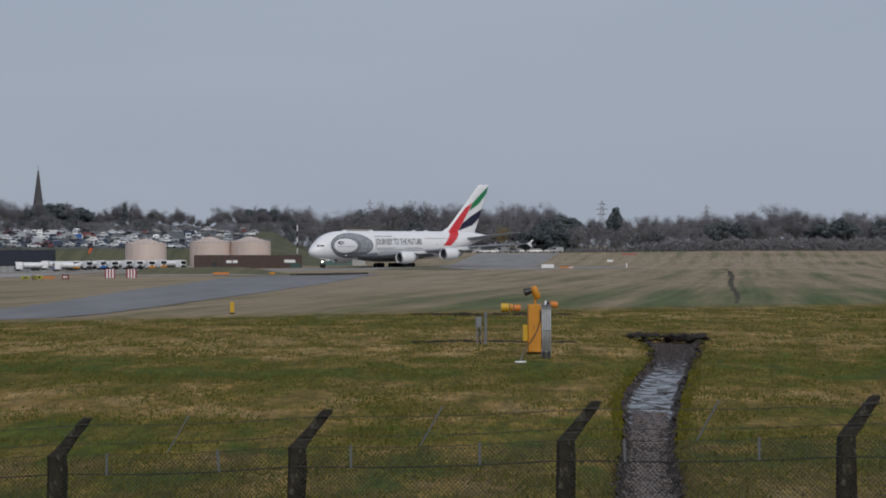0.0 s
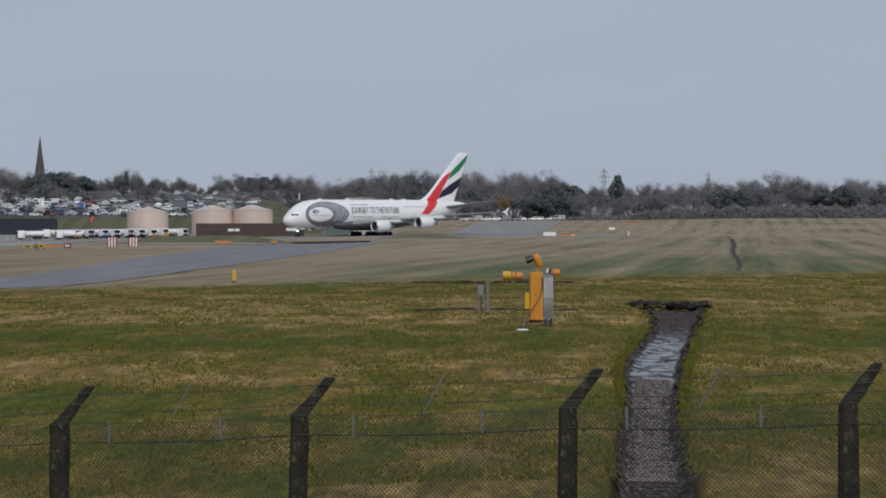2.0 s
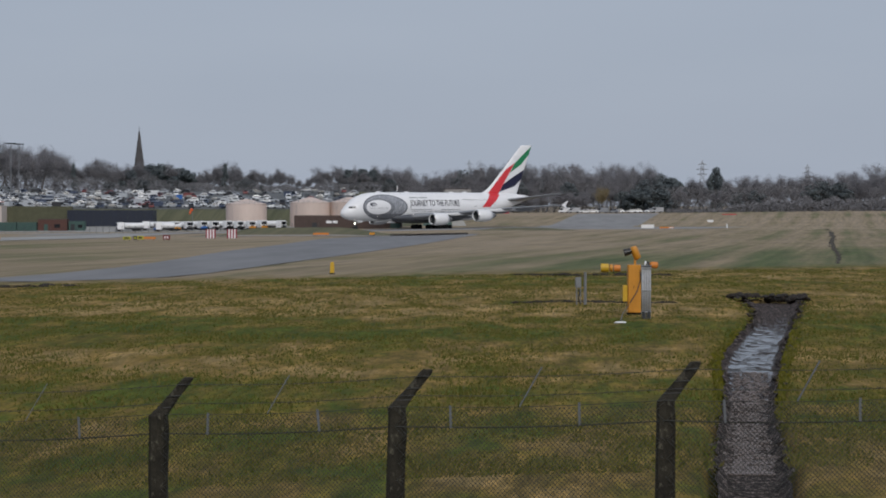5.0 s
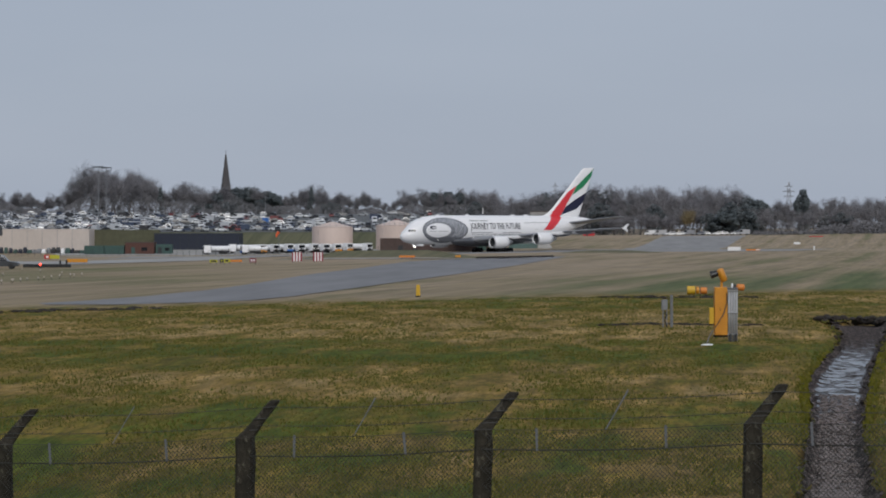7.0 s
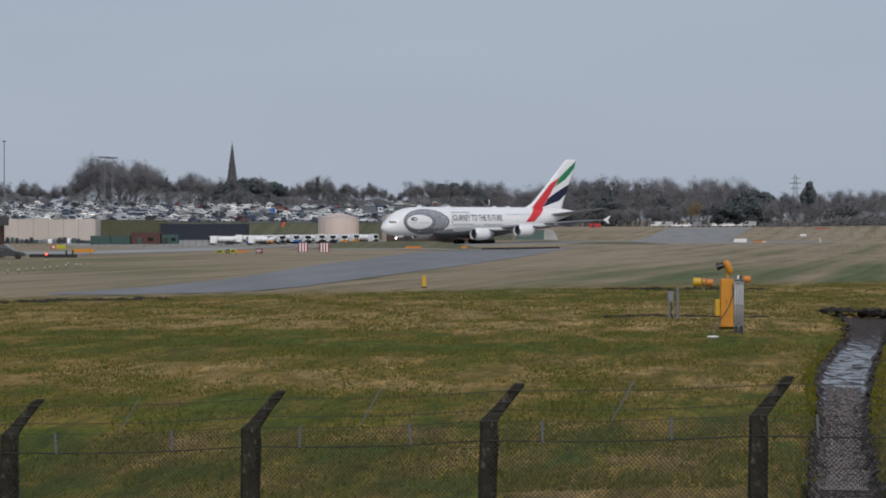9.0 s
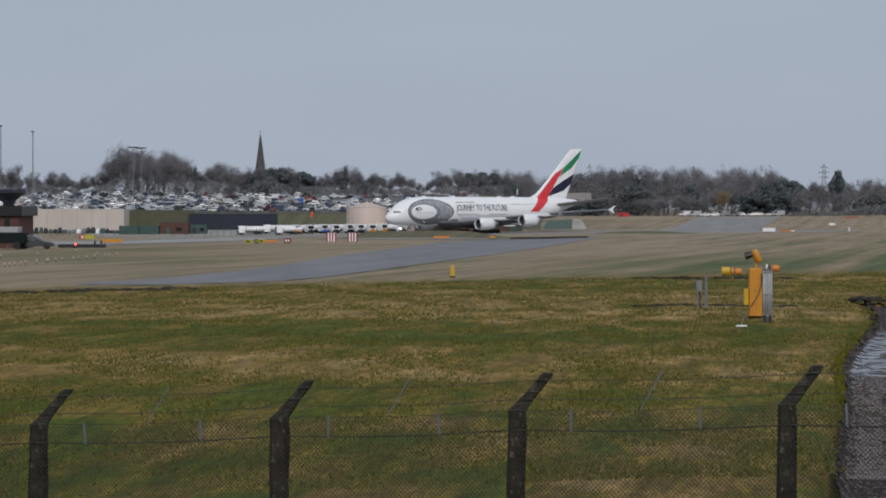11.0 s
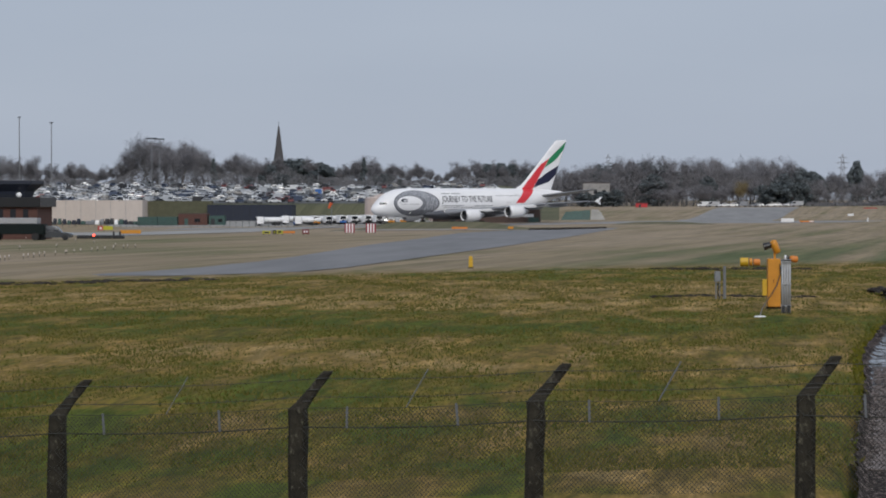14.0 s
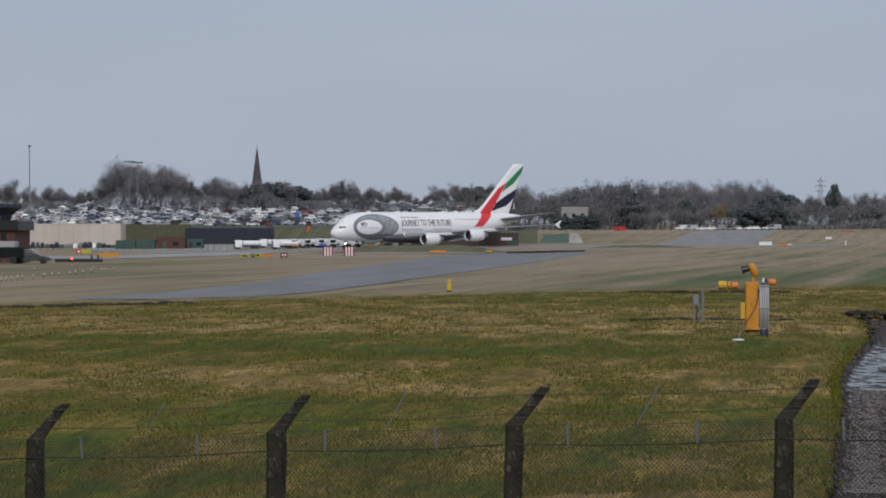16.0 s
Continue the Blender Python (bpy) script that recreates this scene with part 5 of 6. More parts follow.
def fire_station():
    """Brick watch building with an overhanging dark cabin on its roof."""
    x, y = -82.8, 336
    b = building("watch_building", "dark red brick watch building with an overhanging black roof cabin", x, y, 10.6, 8, 4.3, BRICK, BLACK, overhang=0.35,
                 bands=tuple((-4.2 + 1.55 * k, -3.55 + 1.55 * k, 2.75, 3.85, GLASS, "window") for k in range(6)) + tuple((-4.2 + 1.55 * k, -3.55 + 1.55 * k, 0.8, 1.9, GLASS, "window") for k in range(4)))
    bm = bmesh.new()
    box(bm, -5.75, -0.45, 4.1, 5.75, 8.4, 5.3, 0.04)
    part("parapet", bm, BLACK, b, "black parapet band")
    bm = bmesh.new()
    loft(bm, [[(sx * w, 3.6 + sy * d, z) for sx, sy in ((-1, -1), (1, -1), (1, 1), (-1, 1))] for z, w, d in ((5.3, 3.3, 2.6), (6.0, 3.5, 2.8), (6.9, 4.5, 3.6), (7.3, 4.5, 3.6))])
    cabn = part("roof_cabin", bm, NAVY, b, "black flared lookout cabin")
    bm = bmesh.new()
    box(bm, -3.1, 0.92, 5.45, 3.1, 0.99, 5.95, 0.01)
    part("lookout_glass", bm, GLASS, cabn)
    bm = bmesh.new()
    bmesh.ops.create_uvsphere(bm, u_segments=12, v_segments=8, radius=0.35, matrix=Matrix.Translation((2.9, 0.6, 5.55)))
    part("dome", bm, WHITE, b, "white dome")
    # vehicles before it
    tr = empty("box_truck", pose(-77.6, 326, ground_z(-77.6, 326)), "dark green flatbed truck with a pale grey box body", "truck")
    bm = bmesh.new()
    box(bm, -3.4, -1.1, 0.7, 3.4, 1.1, 1.9, 0.05)
    part("body", bm, surface("dark_green_paint", (0.008, 0.013, 0.013), 0.6, vary=0.2, spec=0.15), tr)
    bm = bmesh.new()
    box(bm, -3.2, -1.0, 1.92, 2.6, 1.0, 2.62, 0.06)
    part("load_box", bm, MASTGREY, tr, "pale grey load box")
    for xx in (-2.4, 2.4):
        for s in (-1, 1):
            bm = bmesh.new()
            tube(bm, [(xx, s * 0.8, 0.45), (xx, s * 1.12, 0.45)], 0.45, 14)
            part("wheel", bm, RUBBER, tr)
    for cx, cy, rz, paint in ((-73.4, 327, 186, surface("graphite_paint", (0.07, 0.074, 0.08), 0.22, metal=0.3, vary=0.1, bumps=0)),):
        car = build_car(paint, 1.15)
        car.matrix_basis = pose(cx, cy, ground_z(cx, cy), 0, 0, rz)
        tagged(car, "graphite grey off-road car parked before the brick building", "car", "airfield vehicles")
    return b


# ---- car park ----
def build_car(paint, tall=1.0, van=False):
    car = empty("car", Matrix.Identity(4), "parked car in the hillside car park", "car", "cars in the hillside car park")
    if van:
        prof = [(-2.5, 0.35), (-2.52, 0.9), (-2.1, 1.15), (-1.5, 1.95), (-1.2, 2.1), (2.4, 2.12), (2.5, 1.9), (2.52, 0.4)]
        glass = [(-2.0, 1.2), (-1.5, 1.85), (-0.5, 1.85), (-0.5, 1.2)]
    else:
        prof = [(-2.1, 0.32), (-2.16, 0.62), (-1.95, 0.8), (-0.95, 0.95), (-0.3, 1.42 * tall), (0.3, 1.5 * tall), (1.25, 1.44 * tall), (1.85, 1.02), (2.1, 0.92), (2.15, 0.5), (2.08, 0.32)]
        glass = [(-0.78, 0.97), (-0.24, 1.36 * tall), (0.35, 1.42 * tall), (1.15, 1.37 * tall), (1.6, 1.0)]
    bm = bmesh.new()
    w = 0.95 if van else 0.87
    loft(bm, [[(x, yy, z if z < 1.0 else z) for x, z in prof] for yy in (-w, -w * 0.98, w * 0.98, w)])
    for v in bm.verts:
        if v.co.z > 1.0:
            v.co.y *= 1 - 0.16 * min(1, (v.co.z - 1.0) / 0.5) * (0.4 if van else 1)
    body = part("body", bm, paint, car, smooth=False)
    for s in (-1, 1):
        bm = bmesh.new()
        vs = [bm.verts.new((x, s * (w * (1 - 0.16 * max(0, min(1, (z - 1.0) / 0.5)) * (0.4 if van else 1)) + 0.012), z)) for x, z in glass]
        bm.faces.new(vs)
        part("side_window", bm, GLASS, body)
    (ax, az), (bx, bz) = (prof[2], prof[3]) if van else (prof[3], prof[4])
    for (ax, az), (bx, bz), nm in (((ax, az), (bx, bz), "windscreen"),) + (() if van else ((prof[7], prof[6], "rear_window"),)):
        d = -0.02 if nm == "windscreen" else 0.02
        bm = bmesh.new()
        q = w * 0.8
        vs = [bm.verts.new(p) for p in ((ax * 0.92 + bx * 0.08 + d, -q, az * 0.92 + bz * 0.08 + 0.02), (ax * 0.92 + bx * 0.08 + d, q, az * 0.92 + bz * 0.08 + 0.02), (ax * 0.1 + bx * 0.9 + d, q * 0.88, az * 0.1 + bz * 0.9 + 0.02), (ax * 0.1 + bx * 0.9 + d, -q * 0.88, az * 0.1 + bz * 0.9 + 0.02))]
        bm.faces.new(vs)
        part(nm, bm, GLASS, body)
    for x in (-1.3, 1.3):
        for s in (-1, 1):
            bm = bmesh.new()
            tube(bm, [(x, s * (w - 0.2), 0.31), (x, s * (w + 0.01), 0.31)], 0.31, 10)
            part("wheel", bm, RUBBER, car)
    return car


def car_park():
    rnd = random.Random(77)
    protos = [build_car(CARPAINT), build_car(CARPAINT, 1.12), build_car(CARPAINT, 1.0, True)]
    count, far_rows = 0, []
    for r, y in enumerate((930, 940, 953, 964, 978, 990, 1005, 1018, 1034, 1048, 1066, 1084, 1104, 1126, 1146)):
        x = -0.235 * y
        end = -0.081 * y if y < 960 else -0.071 * y
        while x < end - 2 and count < 420:
            x += rnd.choice((2.6, 2.7, 2.9, 5.4, 6.5, 8.5) if y > 960 else (2.5, 2.6, 2.8, 3.0, 5.2, 5.4))
            if rnd.random() < (0.1 if x < -0.14 * y else 0.42):
                continue
            z = ground_z(x, y) + 0.06
            tilt = math.degrees(math.atan2(ground_z(x, y + 2) - ground_z(x, y - 2), 4))
            p = rnd.choice(protos[:2] * 6 + protos[2:])
            along = rnd.random() < 0.62
            m = pose(x, y + rnd.uniform(-0.4, 0.4), z, tilt if along else 0, 0 if along else -tilt, (90 if not along else 0) + rnd.choice((0, 180)) + rnd.uniform(-14, 14))
            if count < 283:
                copy_thing(p, m)
            else:
                far_rows.append((p, m))
            count += 1
    for p, (x, y) in zip(protos, ((-0.083 * 1160, 1150), (-0.0705 * 1160, 1152), (-0.112 * 1000, 985))):
        p.matrix_basis = pose(x, y, ground_z(x, y) + 0.06, 0, 0, 4)
    # the farthest rows, too small to tell apart, are one mass of cars
    slots = [CARPAINTFAR, GLASS, RUBBER]
    verts, faces, mats = [], [], []
    for p, m in far_rows:
        for c in p.children_recursive:
            base = len(verts)
            slot = {"body": 0, "wheel": 2}.get(c.name.split(".")[0], 1)
            local = m @ (c.parent.matrix_basis if c.parent is not p else Matrix.Identity(4)) @ c.matrix_basis
            verts += [local @ v.co for v in c.data.vertices]
            for f in c.data.polygons:
                faces.append([base + k for k in f.vertices])
                mats.append(slot)
    me = bpy.data.meshes.new("parked_cars")
    me.from_pydata(verts, [], faces)
    for mt in slots:
        me.materials.append(mt)
    me.polygons.foreach_set("material_index", mats)
    tagged(new("parked_cars", me), "far rows of parked cars on the hillside", "cars", kind="stuff")
    # ticket kiosk and lamp masts
    k = empty("kiosk", pose(-130.1, 1010, ground_z(-130.1, 1010)), "small blue car park kiosk", "kiosk")
    bm = bmesh.new()
    box(bm, -1.1, -0.8, 0, 1.1, 0.8, 2.5, 0.05)
    part("body", bm, BLUE, k)
    bm = bmesh.new()
    box(bm, -1.25, -0.95, 2.5, 1.25, 0.95, 2.65, 0.03)
    part("roof", bm, WHITE, k)
    for x, y, h, twin in ((-214.6, 905, 32.0, 0), (-204.0, 905, 30.2, 0), (-190.9, 1010, 20.9, 1), (-190.8, 1025, 20.5, 1), (-132.8, 1030, 10.2, 0), (-114.1, 1040, 10.0, 0), (-127, 960, 8, 0), (-66, 960, 9, 0), (-160, 1060, 7, 0), (-152, 1110, 6, 0), (-100, 1060, 7, 0)):
        mast = empty("light_mast", pose(x, y, ground_z(x, y)), "tall slim grey floodlight mast", "light mast", "light masts")
        bm = bmesh.new()
        r = 0.24 if h > 20 else 0.12
        tube(bm, [(0, 0, 0), (0, 0, h)], [r, r * 0.6], 8)
        part("pole", bm, GALV, mast)
        bm = bmesh.new()
        if twin:
            box(bm, -1.9, -0.2, h - 0.1, 1.9, 0.2, h + 0.2, 0.05)
        else:
            box(bm, -0.55 if h > 20 else -0.3, -0.2, h - 0.1, 0.55 if h > 20 else 0.3, 0.2, h + 0.25, 0.05)
        part("lamp_bar", bm, DARKMETAL, mast)
        if twin:
            for lx in (-1.6, -0.6, 0.6, 1.6):
                bm = bmesh.new()
                box(bm, lx - 0.28, -0.45, h - 0.25, lx + 0.28, -0.18, h + 0.2, 0.04)
                part("floodlight", bm, DARKMETAL, mast)


# ---- trees, church, pylons ----
def bare_tree(rnd, tall, spread, twig=HAZYTWIG, twigs=2600, label="bare winter tree with a fine grey-brown crown"):
    tree = empty("tree", Matrix.Identity(4), label, "tree", "trees along the horizon")
    bm = bmesh.new()
    tips = []

    def limb(p, d, length, r, level):
        pts, rad = [p], [r]
        for i in range(3):
            d = (d + Vector((rnd.gauss(0, 0.16), rnd.gauss(0, 0.16), 0.1))).normalized()
            p = p + d * length / 3
            pts.append(p)
            rad.append(r * (1 - 0.22 * (i + 1)))
        tube(bm, pts, rad, 5 if level < 2 else 3, False)
        if level >= 2:
            tips.extend((q, d) for q in pts[1:])
        if level < 4:
            for k in range(4 if level < 2 else 3):
                a = rnd.uniform(0, 6.28)
                out = Vector((math.cos(a), math.sin(a), rnd.uniform(0.25, 1.1)))
                if k == 0:
                    limb(pts[3], (d + out * 0.15).normalized(), length * rnd.uniform(0.72, 0.88), rad[-1] * 0.9, level + 1)
                else:
                    limb(pts[rnd.choice((1, 2, 3, 3))], (d * 0.6 + out * spread).normalized(), length * rnd.uniform(0.5, 0.74), rad[-1] * 0.7, level + 1)

    limb(Vector((0, 0, -0.2)), Vector((0, 0, 1)), tall * 0.3, tall * 0.022, 0)
    part("trunk", bm, BARK, tree)
    verts, faces = [], []
    for k in range(twigs):
        q, d = rnd.choice(tips)
        q = q + Vector((rnd.gauss(0, 0.5), rnd.gauss(0, 0.5), rnd.gauss(0, 0.45)))
        e = (d + Vector((rnd.gauss(0, 0.7), rnd.gauss(0, 0.7), rnd.gauss(0.35, 0.6)))).normalized() * rnd.uniform(0.5, 1.3)
        w = e.cross(Vector((rnd.gauss(0, 1), rnd.gauss(0, 1), rnd.gauss(0, 1)))).normalized() * 0.026
        i = len(verts)
        verts += [q - w, q + w, q + e]
        faces.append((i, i + 1, i + 2))
    me = bpy.data.meshes.new("crown")
    me.from_pydata(verts, [], faces)
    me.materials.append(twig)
    c = new("crown", me)
    c.parent = tree
    return tree


def evergreen(rnd, tall, wide, cone=False, label="dark evergreen tree with a dense uneven crown"):
    tree = empty("tree", Matrix.Identity(4), label, "tree", "trees along the horizon")
    bm = bmesh.new()
    tube(bm, [(0, 0, -0.2), (0.1, 0, tall * 0.3), (0, 0.1, tall * 0.8)], [tall * 0.03, tall * 0.022, tall * 0.008], 6)
    for k in range(9):
        a, z = rnd.uniform(0, 6.28), tall * rnd.uniform(0.2, 0.75)
        tube(bm, [(0, 0, z), (wide * 0.35 * math.cos(a), wide * 0.35 * math.sin(a), z + tall * 0.08)], [tall * 0.01, tall * 0.004], 4)
    part("trunk", bm, BARK, tree)
    lumps = []
    for k in range(38):
        z = rnd.uniform(0.08, 1.0)
        rr = wide * 0.5 * ((1.02 - z) if cone else math.sqrt(max(0.05, 1 - (2 * z - 1.0) ** 2 * 0.85)))
        a, q = rnd.uniform(0, 6.28), rr * rnd.random() ** 0.5
        lumps.append((Vector((q * math.cos(a), q * math.sin(a), z * tall * 0.93)), wide * rnd.uniform(0.1, 0.2) * (0.7 if cone else 1)))
    verts, faces = [], []
    for k in range(5200):
        c, r = rnd.choice(lumps)
        n = Vector((rnd.gauss(0, 1), rnd.gauss(0, 1), rnd.gauss(0, 1))).normalized()
        p = c + n * r * rnd.uniform(0.75, 1.1)
        s = rnd.uniform(0.16, 0.36)
        a = n.cross(Vector((rnd.gauss(0, 1), rnd.gauss(0, 1), rnd.gauss(0, 1)))).normalized() * s
        b = (n + Vector((rnd.gauss(0, 0.5), rnd.gauss(0, 0.5), rnd.gauss(0, 0.5)))).cross(a).normalized() * s
        i = len(verts)
        verts += [p - a, p + b * 0.8, p + a, p - b * 0.8]
        faces.append((i, i + 1, i + 2, i + 3))
    me = bpy.data.meshes.new("crown")
    me.from_pydata(verts, [], faces)
    me.materials.append(HAZYCONIFER)
    c = new("crown", me)
    c.parent = tree
    return tree


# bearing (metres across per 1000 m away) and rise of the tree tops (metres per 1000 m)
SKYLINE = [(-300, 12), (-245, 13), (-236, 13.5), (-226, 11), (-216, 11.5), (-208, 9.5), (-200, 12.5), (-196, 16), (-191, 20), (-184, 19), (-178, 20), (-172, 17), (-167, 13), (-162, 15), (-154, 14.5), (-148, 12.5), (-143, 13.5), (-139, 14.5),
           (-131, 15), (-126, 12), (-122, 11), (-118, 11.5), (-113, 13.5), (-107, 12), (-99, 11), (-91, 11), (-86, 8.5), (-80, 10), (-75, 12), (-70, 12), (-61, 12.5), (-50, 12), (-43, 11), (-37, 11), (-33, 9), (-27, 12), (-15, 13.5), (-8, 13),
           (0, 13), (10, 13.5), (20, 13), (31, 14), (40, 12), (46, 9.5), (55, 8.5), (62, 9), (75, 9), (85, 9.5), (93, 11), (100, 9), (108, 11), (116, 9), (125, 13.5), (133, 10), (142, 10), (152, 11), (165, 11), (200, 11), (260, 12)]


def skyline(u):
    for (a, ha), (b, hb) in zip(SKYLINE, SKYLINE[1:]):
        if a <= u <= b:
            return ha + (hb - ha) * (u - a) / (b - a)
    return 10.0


def woods():
    rnd = random.Random(31)
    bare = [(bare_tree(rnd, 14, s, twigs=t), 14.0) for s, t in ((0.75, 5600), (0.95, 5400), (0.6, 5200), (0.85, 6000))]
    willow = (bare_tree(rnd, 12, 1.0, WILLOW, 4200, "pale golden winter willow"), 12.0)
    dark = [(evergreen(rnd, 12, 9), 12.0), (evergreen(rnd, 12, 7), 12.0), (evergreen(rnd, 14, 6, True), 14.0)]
    heights = {}
    for p, h in bare + [willow] + dark:
        top = max((c.matrix_basis @ v.co).z for c in p.children for v in c.data.vertices)
        heights[p] = top
    used = set()

    def plant(p, u, d, top, wide=1.0):
        x = u * d / 1000
        base = ground_z(x, d)
        tall = max(3.0, top - base)
        s = tall / heights[p]
        m = pose(x, d, base - 0.1, 0, 0, rnd.uniform(0, 360))
        if p not in used:
            used.add(p)
            p.scale = (s * wide, s * wide, s)
            p.matrix_basis = m @ Matrix.Diagonal((s * wide, s * wide, s, 1))
            return
        q = copy_thing(p, m)
        q.scale = (s * wide, s * wide, s)

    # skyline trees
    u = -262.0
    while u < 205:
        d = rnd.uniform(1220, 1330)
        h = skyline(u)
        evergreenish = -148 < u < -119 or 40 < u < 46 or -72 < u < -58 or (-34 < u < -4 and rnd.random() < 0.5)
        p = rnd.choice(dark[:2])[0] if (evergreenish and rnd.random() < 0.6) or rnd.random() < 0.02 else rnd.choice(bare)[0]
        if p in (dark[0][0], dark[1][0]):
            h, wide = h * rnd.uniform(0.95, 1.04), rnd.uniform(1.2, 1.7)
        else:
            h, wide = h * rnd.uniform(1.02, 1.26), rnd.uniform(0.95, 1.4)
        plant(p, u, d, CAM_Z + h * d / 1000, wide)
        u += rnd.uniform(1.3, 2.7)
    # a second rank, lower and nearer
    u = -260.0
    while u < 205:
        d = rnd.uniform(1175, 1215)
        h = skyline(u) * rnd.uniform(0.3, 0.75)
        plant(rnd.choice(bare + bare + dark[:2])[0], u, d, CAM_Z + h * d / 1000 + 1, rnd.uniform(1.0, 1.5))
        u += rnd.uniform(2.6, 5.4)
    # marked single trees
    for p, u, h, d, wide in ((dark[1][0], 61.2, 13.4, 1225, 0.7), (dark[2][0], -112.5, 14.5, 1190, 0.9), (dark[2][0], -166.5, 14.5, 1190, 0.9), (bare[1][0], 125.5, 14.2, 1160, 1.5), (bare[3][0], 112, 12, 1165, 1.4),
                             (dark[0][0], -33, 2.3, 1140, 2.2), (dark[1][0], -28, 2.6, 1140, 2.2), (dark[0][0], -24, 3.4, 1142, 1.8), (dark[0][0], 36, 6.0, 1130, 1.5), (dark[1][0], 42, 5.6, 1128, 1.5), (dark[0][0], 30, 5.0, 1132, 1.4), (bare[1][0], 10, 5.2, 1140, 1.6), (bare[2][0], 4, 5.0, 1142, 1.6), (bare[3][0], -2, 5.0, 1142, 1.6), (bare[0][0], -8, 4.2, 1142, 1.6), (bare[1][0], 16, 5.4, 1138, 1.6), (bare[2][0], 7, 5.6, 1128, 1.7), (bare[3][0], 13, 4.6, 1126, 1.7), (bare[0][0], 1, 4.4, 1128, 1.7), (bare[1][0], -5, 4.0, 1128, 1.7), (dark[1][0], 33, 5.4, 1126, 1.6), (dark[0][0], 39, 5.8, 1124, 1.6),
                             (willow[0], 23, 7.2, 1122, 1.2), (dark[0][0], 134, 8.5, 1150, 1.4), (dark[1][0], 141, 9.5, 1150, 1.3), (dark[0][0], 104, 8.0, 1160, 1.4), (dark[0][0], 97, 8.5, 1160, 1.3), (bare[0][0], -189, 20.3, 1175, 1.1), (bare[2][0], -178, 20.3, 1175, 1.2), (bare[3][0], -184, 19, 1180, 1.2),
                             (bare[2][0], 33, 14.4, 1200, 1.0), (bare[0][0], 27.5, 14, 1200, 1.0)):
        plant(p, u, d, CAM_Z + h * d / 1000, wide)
    # undergrowth filling the foot of the woods
    verts, faces = [], []
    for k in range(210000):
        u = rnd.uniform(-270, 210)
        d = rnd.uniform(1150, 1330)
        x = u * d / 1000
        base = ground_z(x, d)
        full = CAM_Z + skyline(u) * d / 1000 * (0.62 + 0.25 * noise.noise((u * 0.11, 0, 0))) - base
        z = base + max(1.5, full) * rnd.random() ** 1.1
        s = rnd.uniform(0.1, 0.32)
        p = Vector((x, d, z))
        e = Vector((rnd.gauss(0, 0.6), rnd.gauss(0, 0.6), rnd.gauss(0.5, 0.6))) * s * 2
        w = Vector((rnd.gauss(0, 1), rnd.gauss(0, 0.3), rnd.gauss(0, 0.4))) * s * 0.6
        i = len(verts)
        verts += [p - w, p + w, p + e]
        faces.append((i, i + 1, i + 2))
    me = bpy.data.meshes.new("woodland_undergrowth")
    me.from_pydata(verts, [], faces)
    me.materials.append(HAZYSCRUB)
    tagged(new("woodland_undergrowth", me), "grey-brown winter undergrowth along the wood's edge", "undergrowth", kind="stuff")
    # hedge band at the foot of the far field
    verts, faces = [], []
    for k in range(26000):
        u = rnd.uniform(44, 205)
        d = rnd.uniform(1085, 1115)
        x = u * d / 1000
        tall = (2.4 + 3.2 * smooth_step(64, 84, u)) * (0.8 + 0.5 * noise.noise((u * 0.2, 1, 0)))
        if 44 < u < 66:
            tall *= 0.35
        z = ground_z(x, d) + tall * rnd.random()
        s = rnd.uniform(0.2, 0.5)
        p = Vector((x, d, z))
        i = len(verts)
        w = Vector((rnd.gauss(0, 1), rnd.gauss(0, 0.3), rnd.gauss(0, 0.4))) * s
        e = Vector((rnd.gauss(0, 0.6), rnd.gauss(0, 0.6), rnd.gauss(0.5, 0.6))) * s * 1.5
        verts += [p - w, p + w, p + e]
        faces.append((i, i + 1, i + 2))
    me = bpy.data.meshes.new("field_hedge")
    me.from_pydata(verts, [], faces)
    me.materials.append(HAZYSCRUB)
    tagged(new("field_hedge", me), "long brown leafless hedge at the field's end", "hedge", kind="stuff")


def church():
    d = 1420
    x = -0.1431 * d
    base = 9.0
    c = empty("church", pose(x, d, base), "dark stone church tower with a tall tapering spire", "church")
    bm = bmesh.new()
    loft(bm, [[(sx * 3.1, sy * 3.1, z) for sx, sy in ((-1, -1), (1, -1), (1, 1), (-1, 1))] for z in (-1, 14.0)])
    part("tower", bm, STONE, c)
    bm = bmesh.new()
    loft(bm, [[(r * math.cos(a), r * math.sin(a), z) for a in (2 * math.pi * (k + 0.5) / 8 for k in range(8))] for z, r in ((13.5, 2.9), (15, 2.55), (24, 1.35), (31.5, 0.4), (32.5, 0.1))])
    part("spire", bm, STONE, c)
    for z, r in ((18, 2.2), (22.5, 1.65)):
        for s in (-1, 1):
            bm = bmesh.new()
            box(bm, s * r * 0.45 - 0.3, -r - 0.05, z - 1, s * r * 0.45 + 0.3, -r * 0.6, z + 0.7, 0.05)
            part("lucarne", bm, STONE, c)
    bm = bmesh.new()
    tube(bm, [(0, 0, 32.3), (0, 0, 34.2)], 0.07, 5)
    tube(bm, [(-0.5, 0, 33.4), (0.5, 0, 33.4)], 0.06, 5)
    part("cross", bm, DARKMETAL, c)


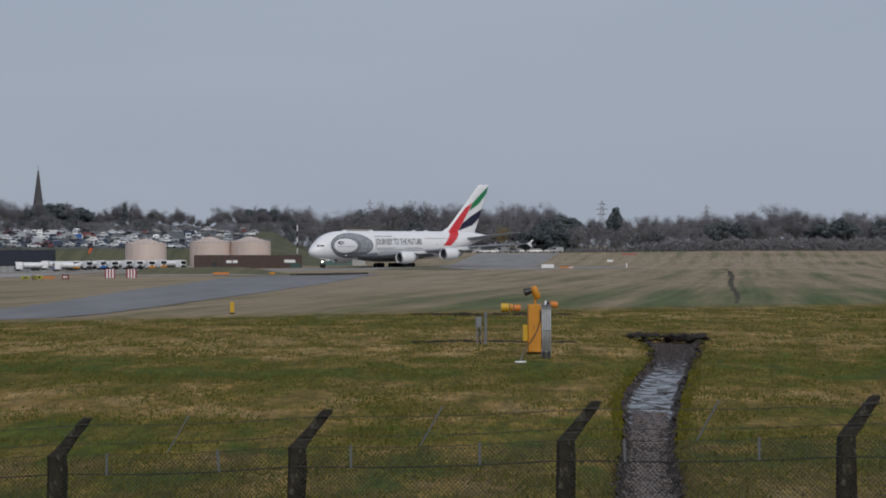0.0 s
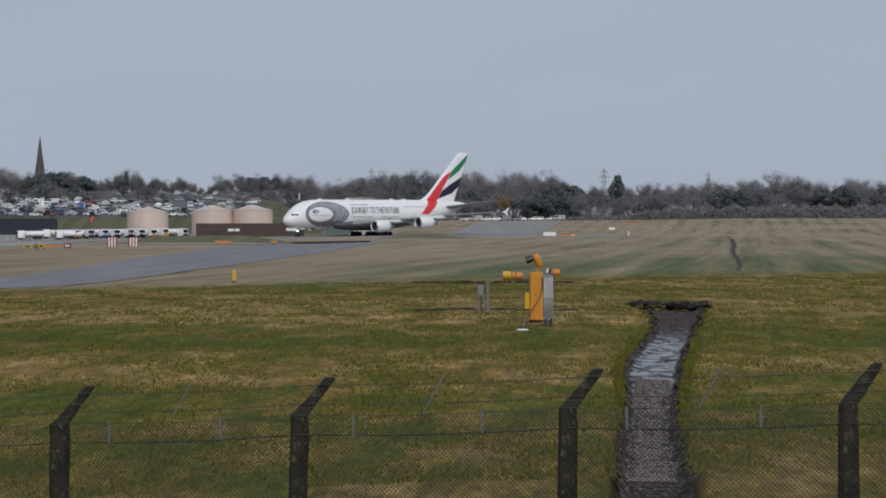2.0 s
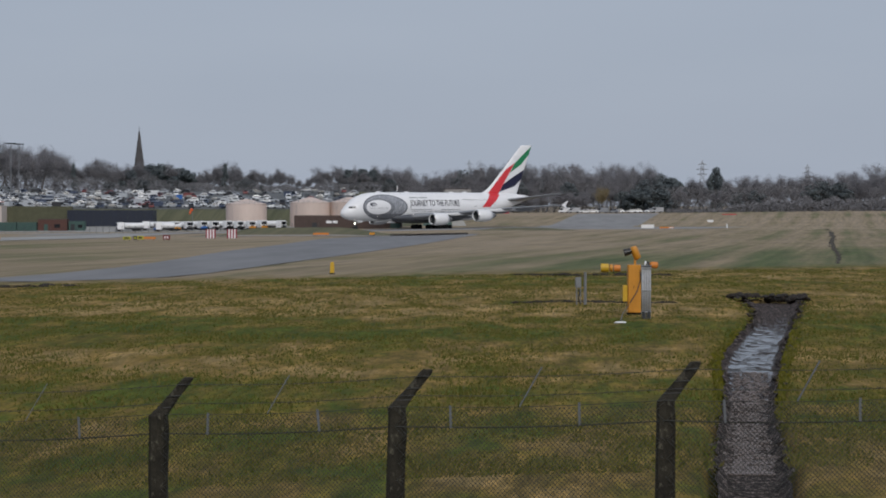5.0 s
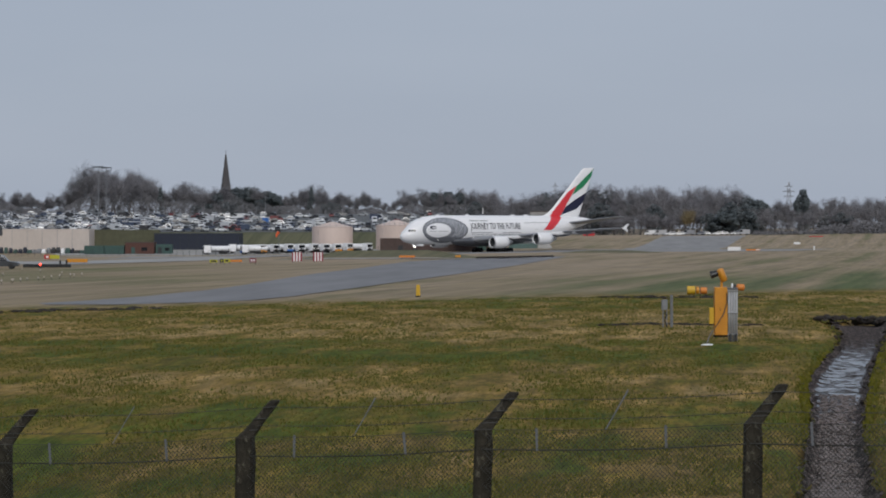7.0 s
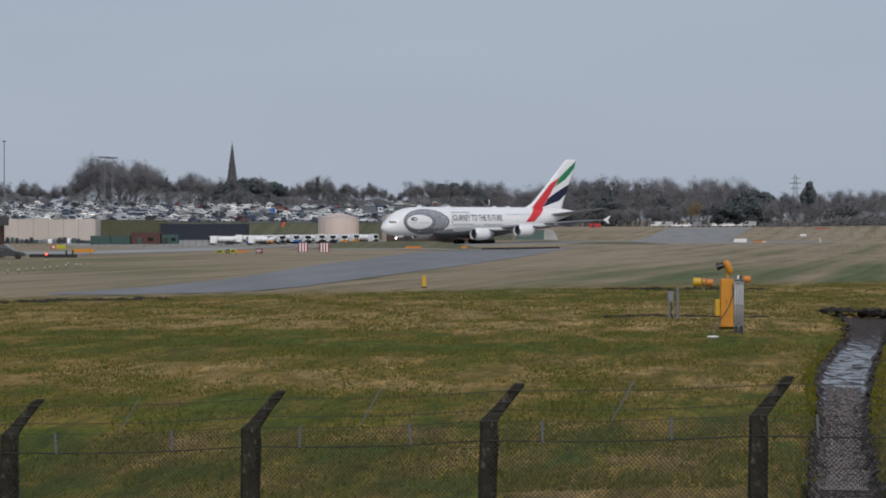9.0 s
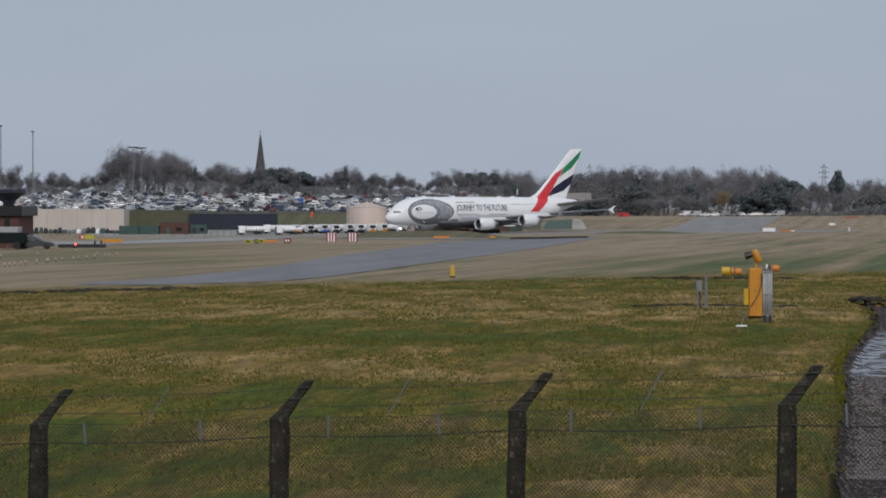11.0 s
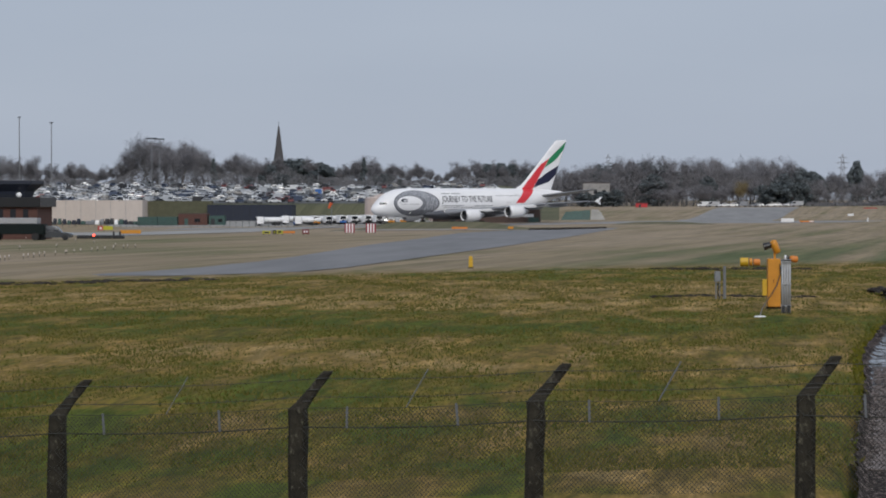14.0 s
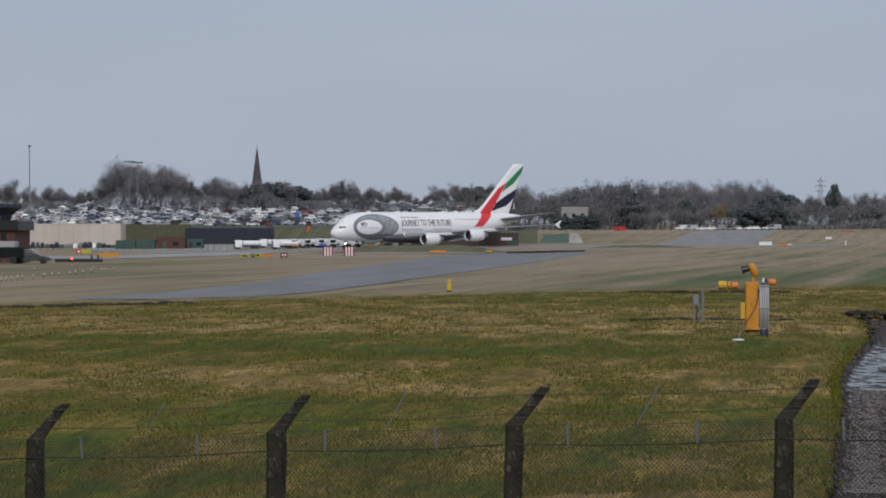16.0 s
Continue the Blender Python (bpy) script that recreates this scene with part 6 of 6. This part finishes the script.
def pylons():
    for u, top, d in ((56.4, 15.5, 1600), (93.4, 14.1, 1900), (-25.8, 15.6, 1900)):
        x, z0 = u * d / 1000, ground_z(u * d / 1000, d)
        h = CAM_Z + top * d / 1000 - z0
        p = empty("pylon", pose(x, d, z0), "distant steel lattice electricity pylon", "pylon", "electricity pylons")
        bm = bmesh.new()
        lv = [(0, 3.4), (h * 0.3, 2.3), (h * 0.55, 1.4), (h * 0.75, 0.9), (h * 0.9, 0.7), (h, 0.12)]
        for sx, sy in ((-1, -1), (1, -1), (1, 1), (-1, 1)):
            tube(bm, [(sx * w, sy * w, z) for z, w in lv], 0.1, 4, False)
        for (za, wa), (zb, wb) in zip(lv, lv[1:]):
            for s in (-1, 1):
                tube(bm, [(s * wa, -wa, za), (-s * wb, -wb, zb)], 0.1, 3, False)
                tube(bm, [(s * wa, wa, za), (-s * wb, wb, zb)], 0.1, 3, False)
        part("lattice", bm, PYLON, p)
        for z, w in ((h * 0.72, 2.9), (h * 0.82, 3.6), (h * 0.92, 2.5)):
            bm = bmesh.new()
            tube(bm, [(-w, 0, z), (0, 0, z + 0.7), (w, 0, z)], [0.06, 0.16, 0.06], 4)
            tube(bm, [(-w, 0, z), (w, 0, z)], 0.12, 4)
            part("cross_arm", bm, PYLON, p)


def far_clutter():
    """Things at the runway's far end: blast screen, pale house, parked vehicles, site cabin."""
    bar = empty("low_barrier", pose(-71.8, 346, ground_z(-71.8, 346)), "low dark barrier kerb beside the road", "barrier")
    for k in range(4):
        bm = bmesh.new()
        box(bm, -3.0 + 1.5 * k, -0.25, 0, -1.55 + 1.5 * k, 0.25, 0.42, 0.04)
        part("block", bm, DARKMETAL, bar)
    stk = random.Random(15)
    wall = empty("equipment_row", pose(-182, 872, ground_z(-182, 872)), "row of dark ground equipment along the cream wall", "equipment")
    for k in range(22):
        x, w, h = -15 + 1.5 * k, stk.uniform(0.9, 1.6), stk.uniform(0.9, 2.0)
        bm = bmesh.new()
        loft(bm, [[(x + sx * w / 2 * q, sy * 0.8 * q, z) for sx, sy in ((-1, -1), (1, -1), (1, 1), (-1, 1))] for z, q in ((0, 1), (h * 0.6, 1), (h, 0.7))])
        part("equipment_unit", bm, stk.choice((DARKMETAL, NAVY, NAVY, GALV, WHITE, GREENSTEEL)), wall)
    sc = empty("blast_screen", pose(-38.5, 905, ground_z(-38.5, 905)), "teal steel blast screen with a grey sloping panel", "screen")
    bm = bmesh.new()
    loft(bm, [[(x0, 0, 0), (x0 + 9.5, 0, 0), (x0 + 9.5, 1.2, 3.2), (x0 + 1.6, 1.2, 2.6)] for x0 in (0,)] + [[(0, 0.3, 0), (9.5, 0.3, 0), (9.5, 1.5, 3.2), (1.6, 1.5, 2.6)]])
    part("screen_panel", bm, GREENSTEEL, sc)
    bm = bmesh.new()
    loft(bm, [[(9.6, -0.2, 0), (14.2, -0.2, 0), (13.0, 1.2, 2.4), (11.8, 1.2, 3.3), (9.8, 1.2, 3.4)], [(9.6, 0.2, 0), (14.2, 0.2, 0), (13.0, 1.6, 2.4), (11.8, 1.6, 3.3), (9.8, 1.6, 3.4)]])
    part("end_panel", bm, CONCRETE, sc, "grey end panel")
    building("far_house", "pale low house among the trees", -35.0, 1168, 11, 7, 9.8, STONEWASH, BROWN, bands=((-4.5, -3.2, 5.5, 7.0, GLASS, "window"), (-1.0, 0.4, 5.5, 7.0, GLASS, "window"), (2.6, 4.0, 5.5, 7.0, GLASS, "window")))
    building("site_cabin", "small red site cabin at the field's edge", -15.0, 1075, 4.4, 2.5, 1.6, RED, DARKRED, bands=((-1.0, -0.2, 0.3, 1.3, DARKMETAL, "door"),))
    rnd = random.Random(8)
    for k in range(11):
        u = 8.5 + 3.2 * k + rnd.uniform(-0.8, 0.8)
        y = 1092 + rnd.uniform(-4, 4)
        x = u * y / 1000
        car = build_car(rnd.choice((WHITE, WHITE, METAL)), 1.0, rnd.random() < 0.3)
        car.matrix_basis = pose(x, y, ground_z(x, y), 0, 0, rnd.uniform(-30, 30))
        tagged(car, "pale vehicle parked at the runway's far end", "car", "far parked vehicles")
    # wire mesh screen and lamp post on the bank beside the tanks
    bm = bmesh.new()
    box(bm, 0, 0, 0, 0.25, 9, 6.2, 0.02)
    scr = part("bank_screen", bm, GREENSTEEL)
    scr.matrix_basis = pose(-55.6, 908, ground_z(-55.6, 908) - 0.8, 0, -14, 0)
    tagged(scr, "dark green netting screen on the grass bank", "screen")
    lp = empty("lamp_post", pose(-47.8, 930, ground_z(-47.8, 930)), "white and black lamp post on the bank", "lamp post")
    for k in range(6):
        bm = bmesh.new()
        tube(bm, [(0, 0, 1.9 * k), (0, 0, 1.9 * (k + 1))], 0.16, 8)
        part("band", bm, WHITE if k % 2 else DARKMETAL, lp)
    bm = bmesh.new()
    tube(bm, [(-25.2, 470, ground_z(-25, 470) + 0.1), (-20, 476, ground_z(-20, 476) + 0.16), (-13.1, 492, ground_z(-13, 492) + 0.1)], 0.22, 5)
    tagged(part("drain_slot", bm, SOIL), "dark wet drain slot along the taxiway edge", "drain", kind="structure")


# ---- build ----
ground()
ditch()
pavements()
tussocks()
fence()
instrument()
signs()
JET, WHEELS = airliner()
fuel_farm()
fire_station()
car_park()
woods()
church()
pylons()
far_clutter()

FLIGHT = [(0, -38.94, 825.08, 42.59), (1, -42.96, 823.42, 42.0), (2, -46.96, 821.78, 41.48), (3, -50.93, 820.16, 41.04), (4, -54.83, 818.55, 40.7), (5, -58.68, 816.98, 40.44),
          (6, -62.45, 815.43, 40.25), (7, -66.13, 813.91, 40.16), (8, -69.73, 812.43, 40.14), (9, -73.2, 811.0, 40.2), (10, -76.56, 809.62, 40.36), (11, -79.79, 808.28, 40.59),
          (12, -82.87, 807.01, 40.91), (13, -85.81, 805.79, 41.31), (14, -88.58, 804.64, 41.8), (15, -91.17, 803.57, 42.38), (16, -93.57, 802.56, 43.03)]


def motions():
    rows = []
    for t, x, y, turn in FLIGHT:
        a = radians(turn)
        z = ground_z(x + 22 * math.cos(a), y + 22 * math.sin(a))
        rows.append((t, pose(x + 0.45 * math.sin(math.pi * t / 16), y, z + 0.5, 0, 0, turn)))
    walk(JET, rows)
    # the wheels roll over the ground as far as the airliner goes
    dist, steps = 0.0, []
    for k in range(81):
        t = 0.2 * k
        i = min(int(t), 15)
        (ta, xa, ya, _), (tb, xb, yb, _) = FLIGHT[i], FLIGHT[i + 1]
        steps.append((t, math.hypot(xb - xa, yb - ya) * (t - i) + sum(math.hypot(FLIGHT[j + 1][1] - FLIGHT[j][1], FLIGHT[j + 1][2] - FLIGHT[j][2]) for j in range(i))))
    for wheel, r in WHEELS:
        p = wheel.location.copy()
        walk(wheel, [(t, Matrix.Translation(p) @ Matrix.Rotation(-s / r, 4, "Y")) for t, s in steps])


motions()
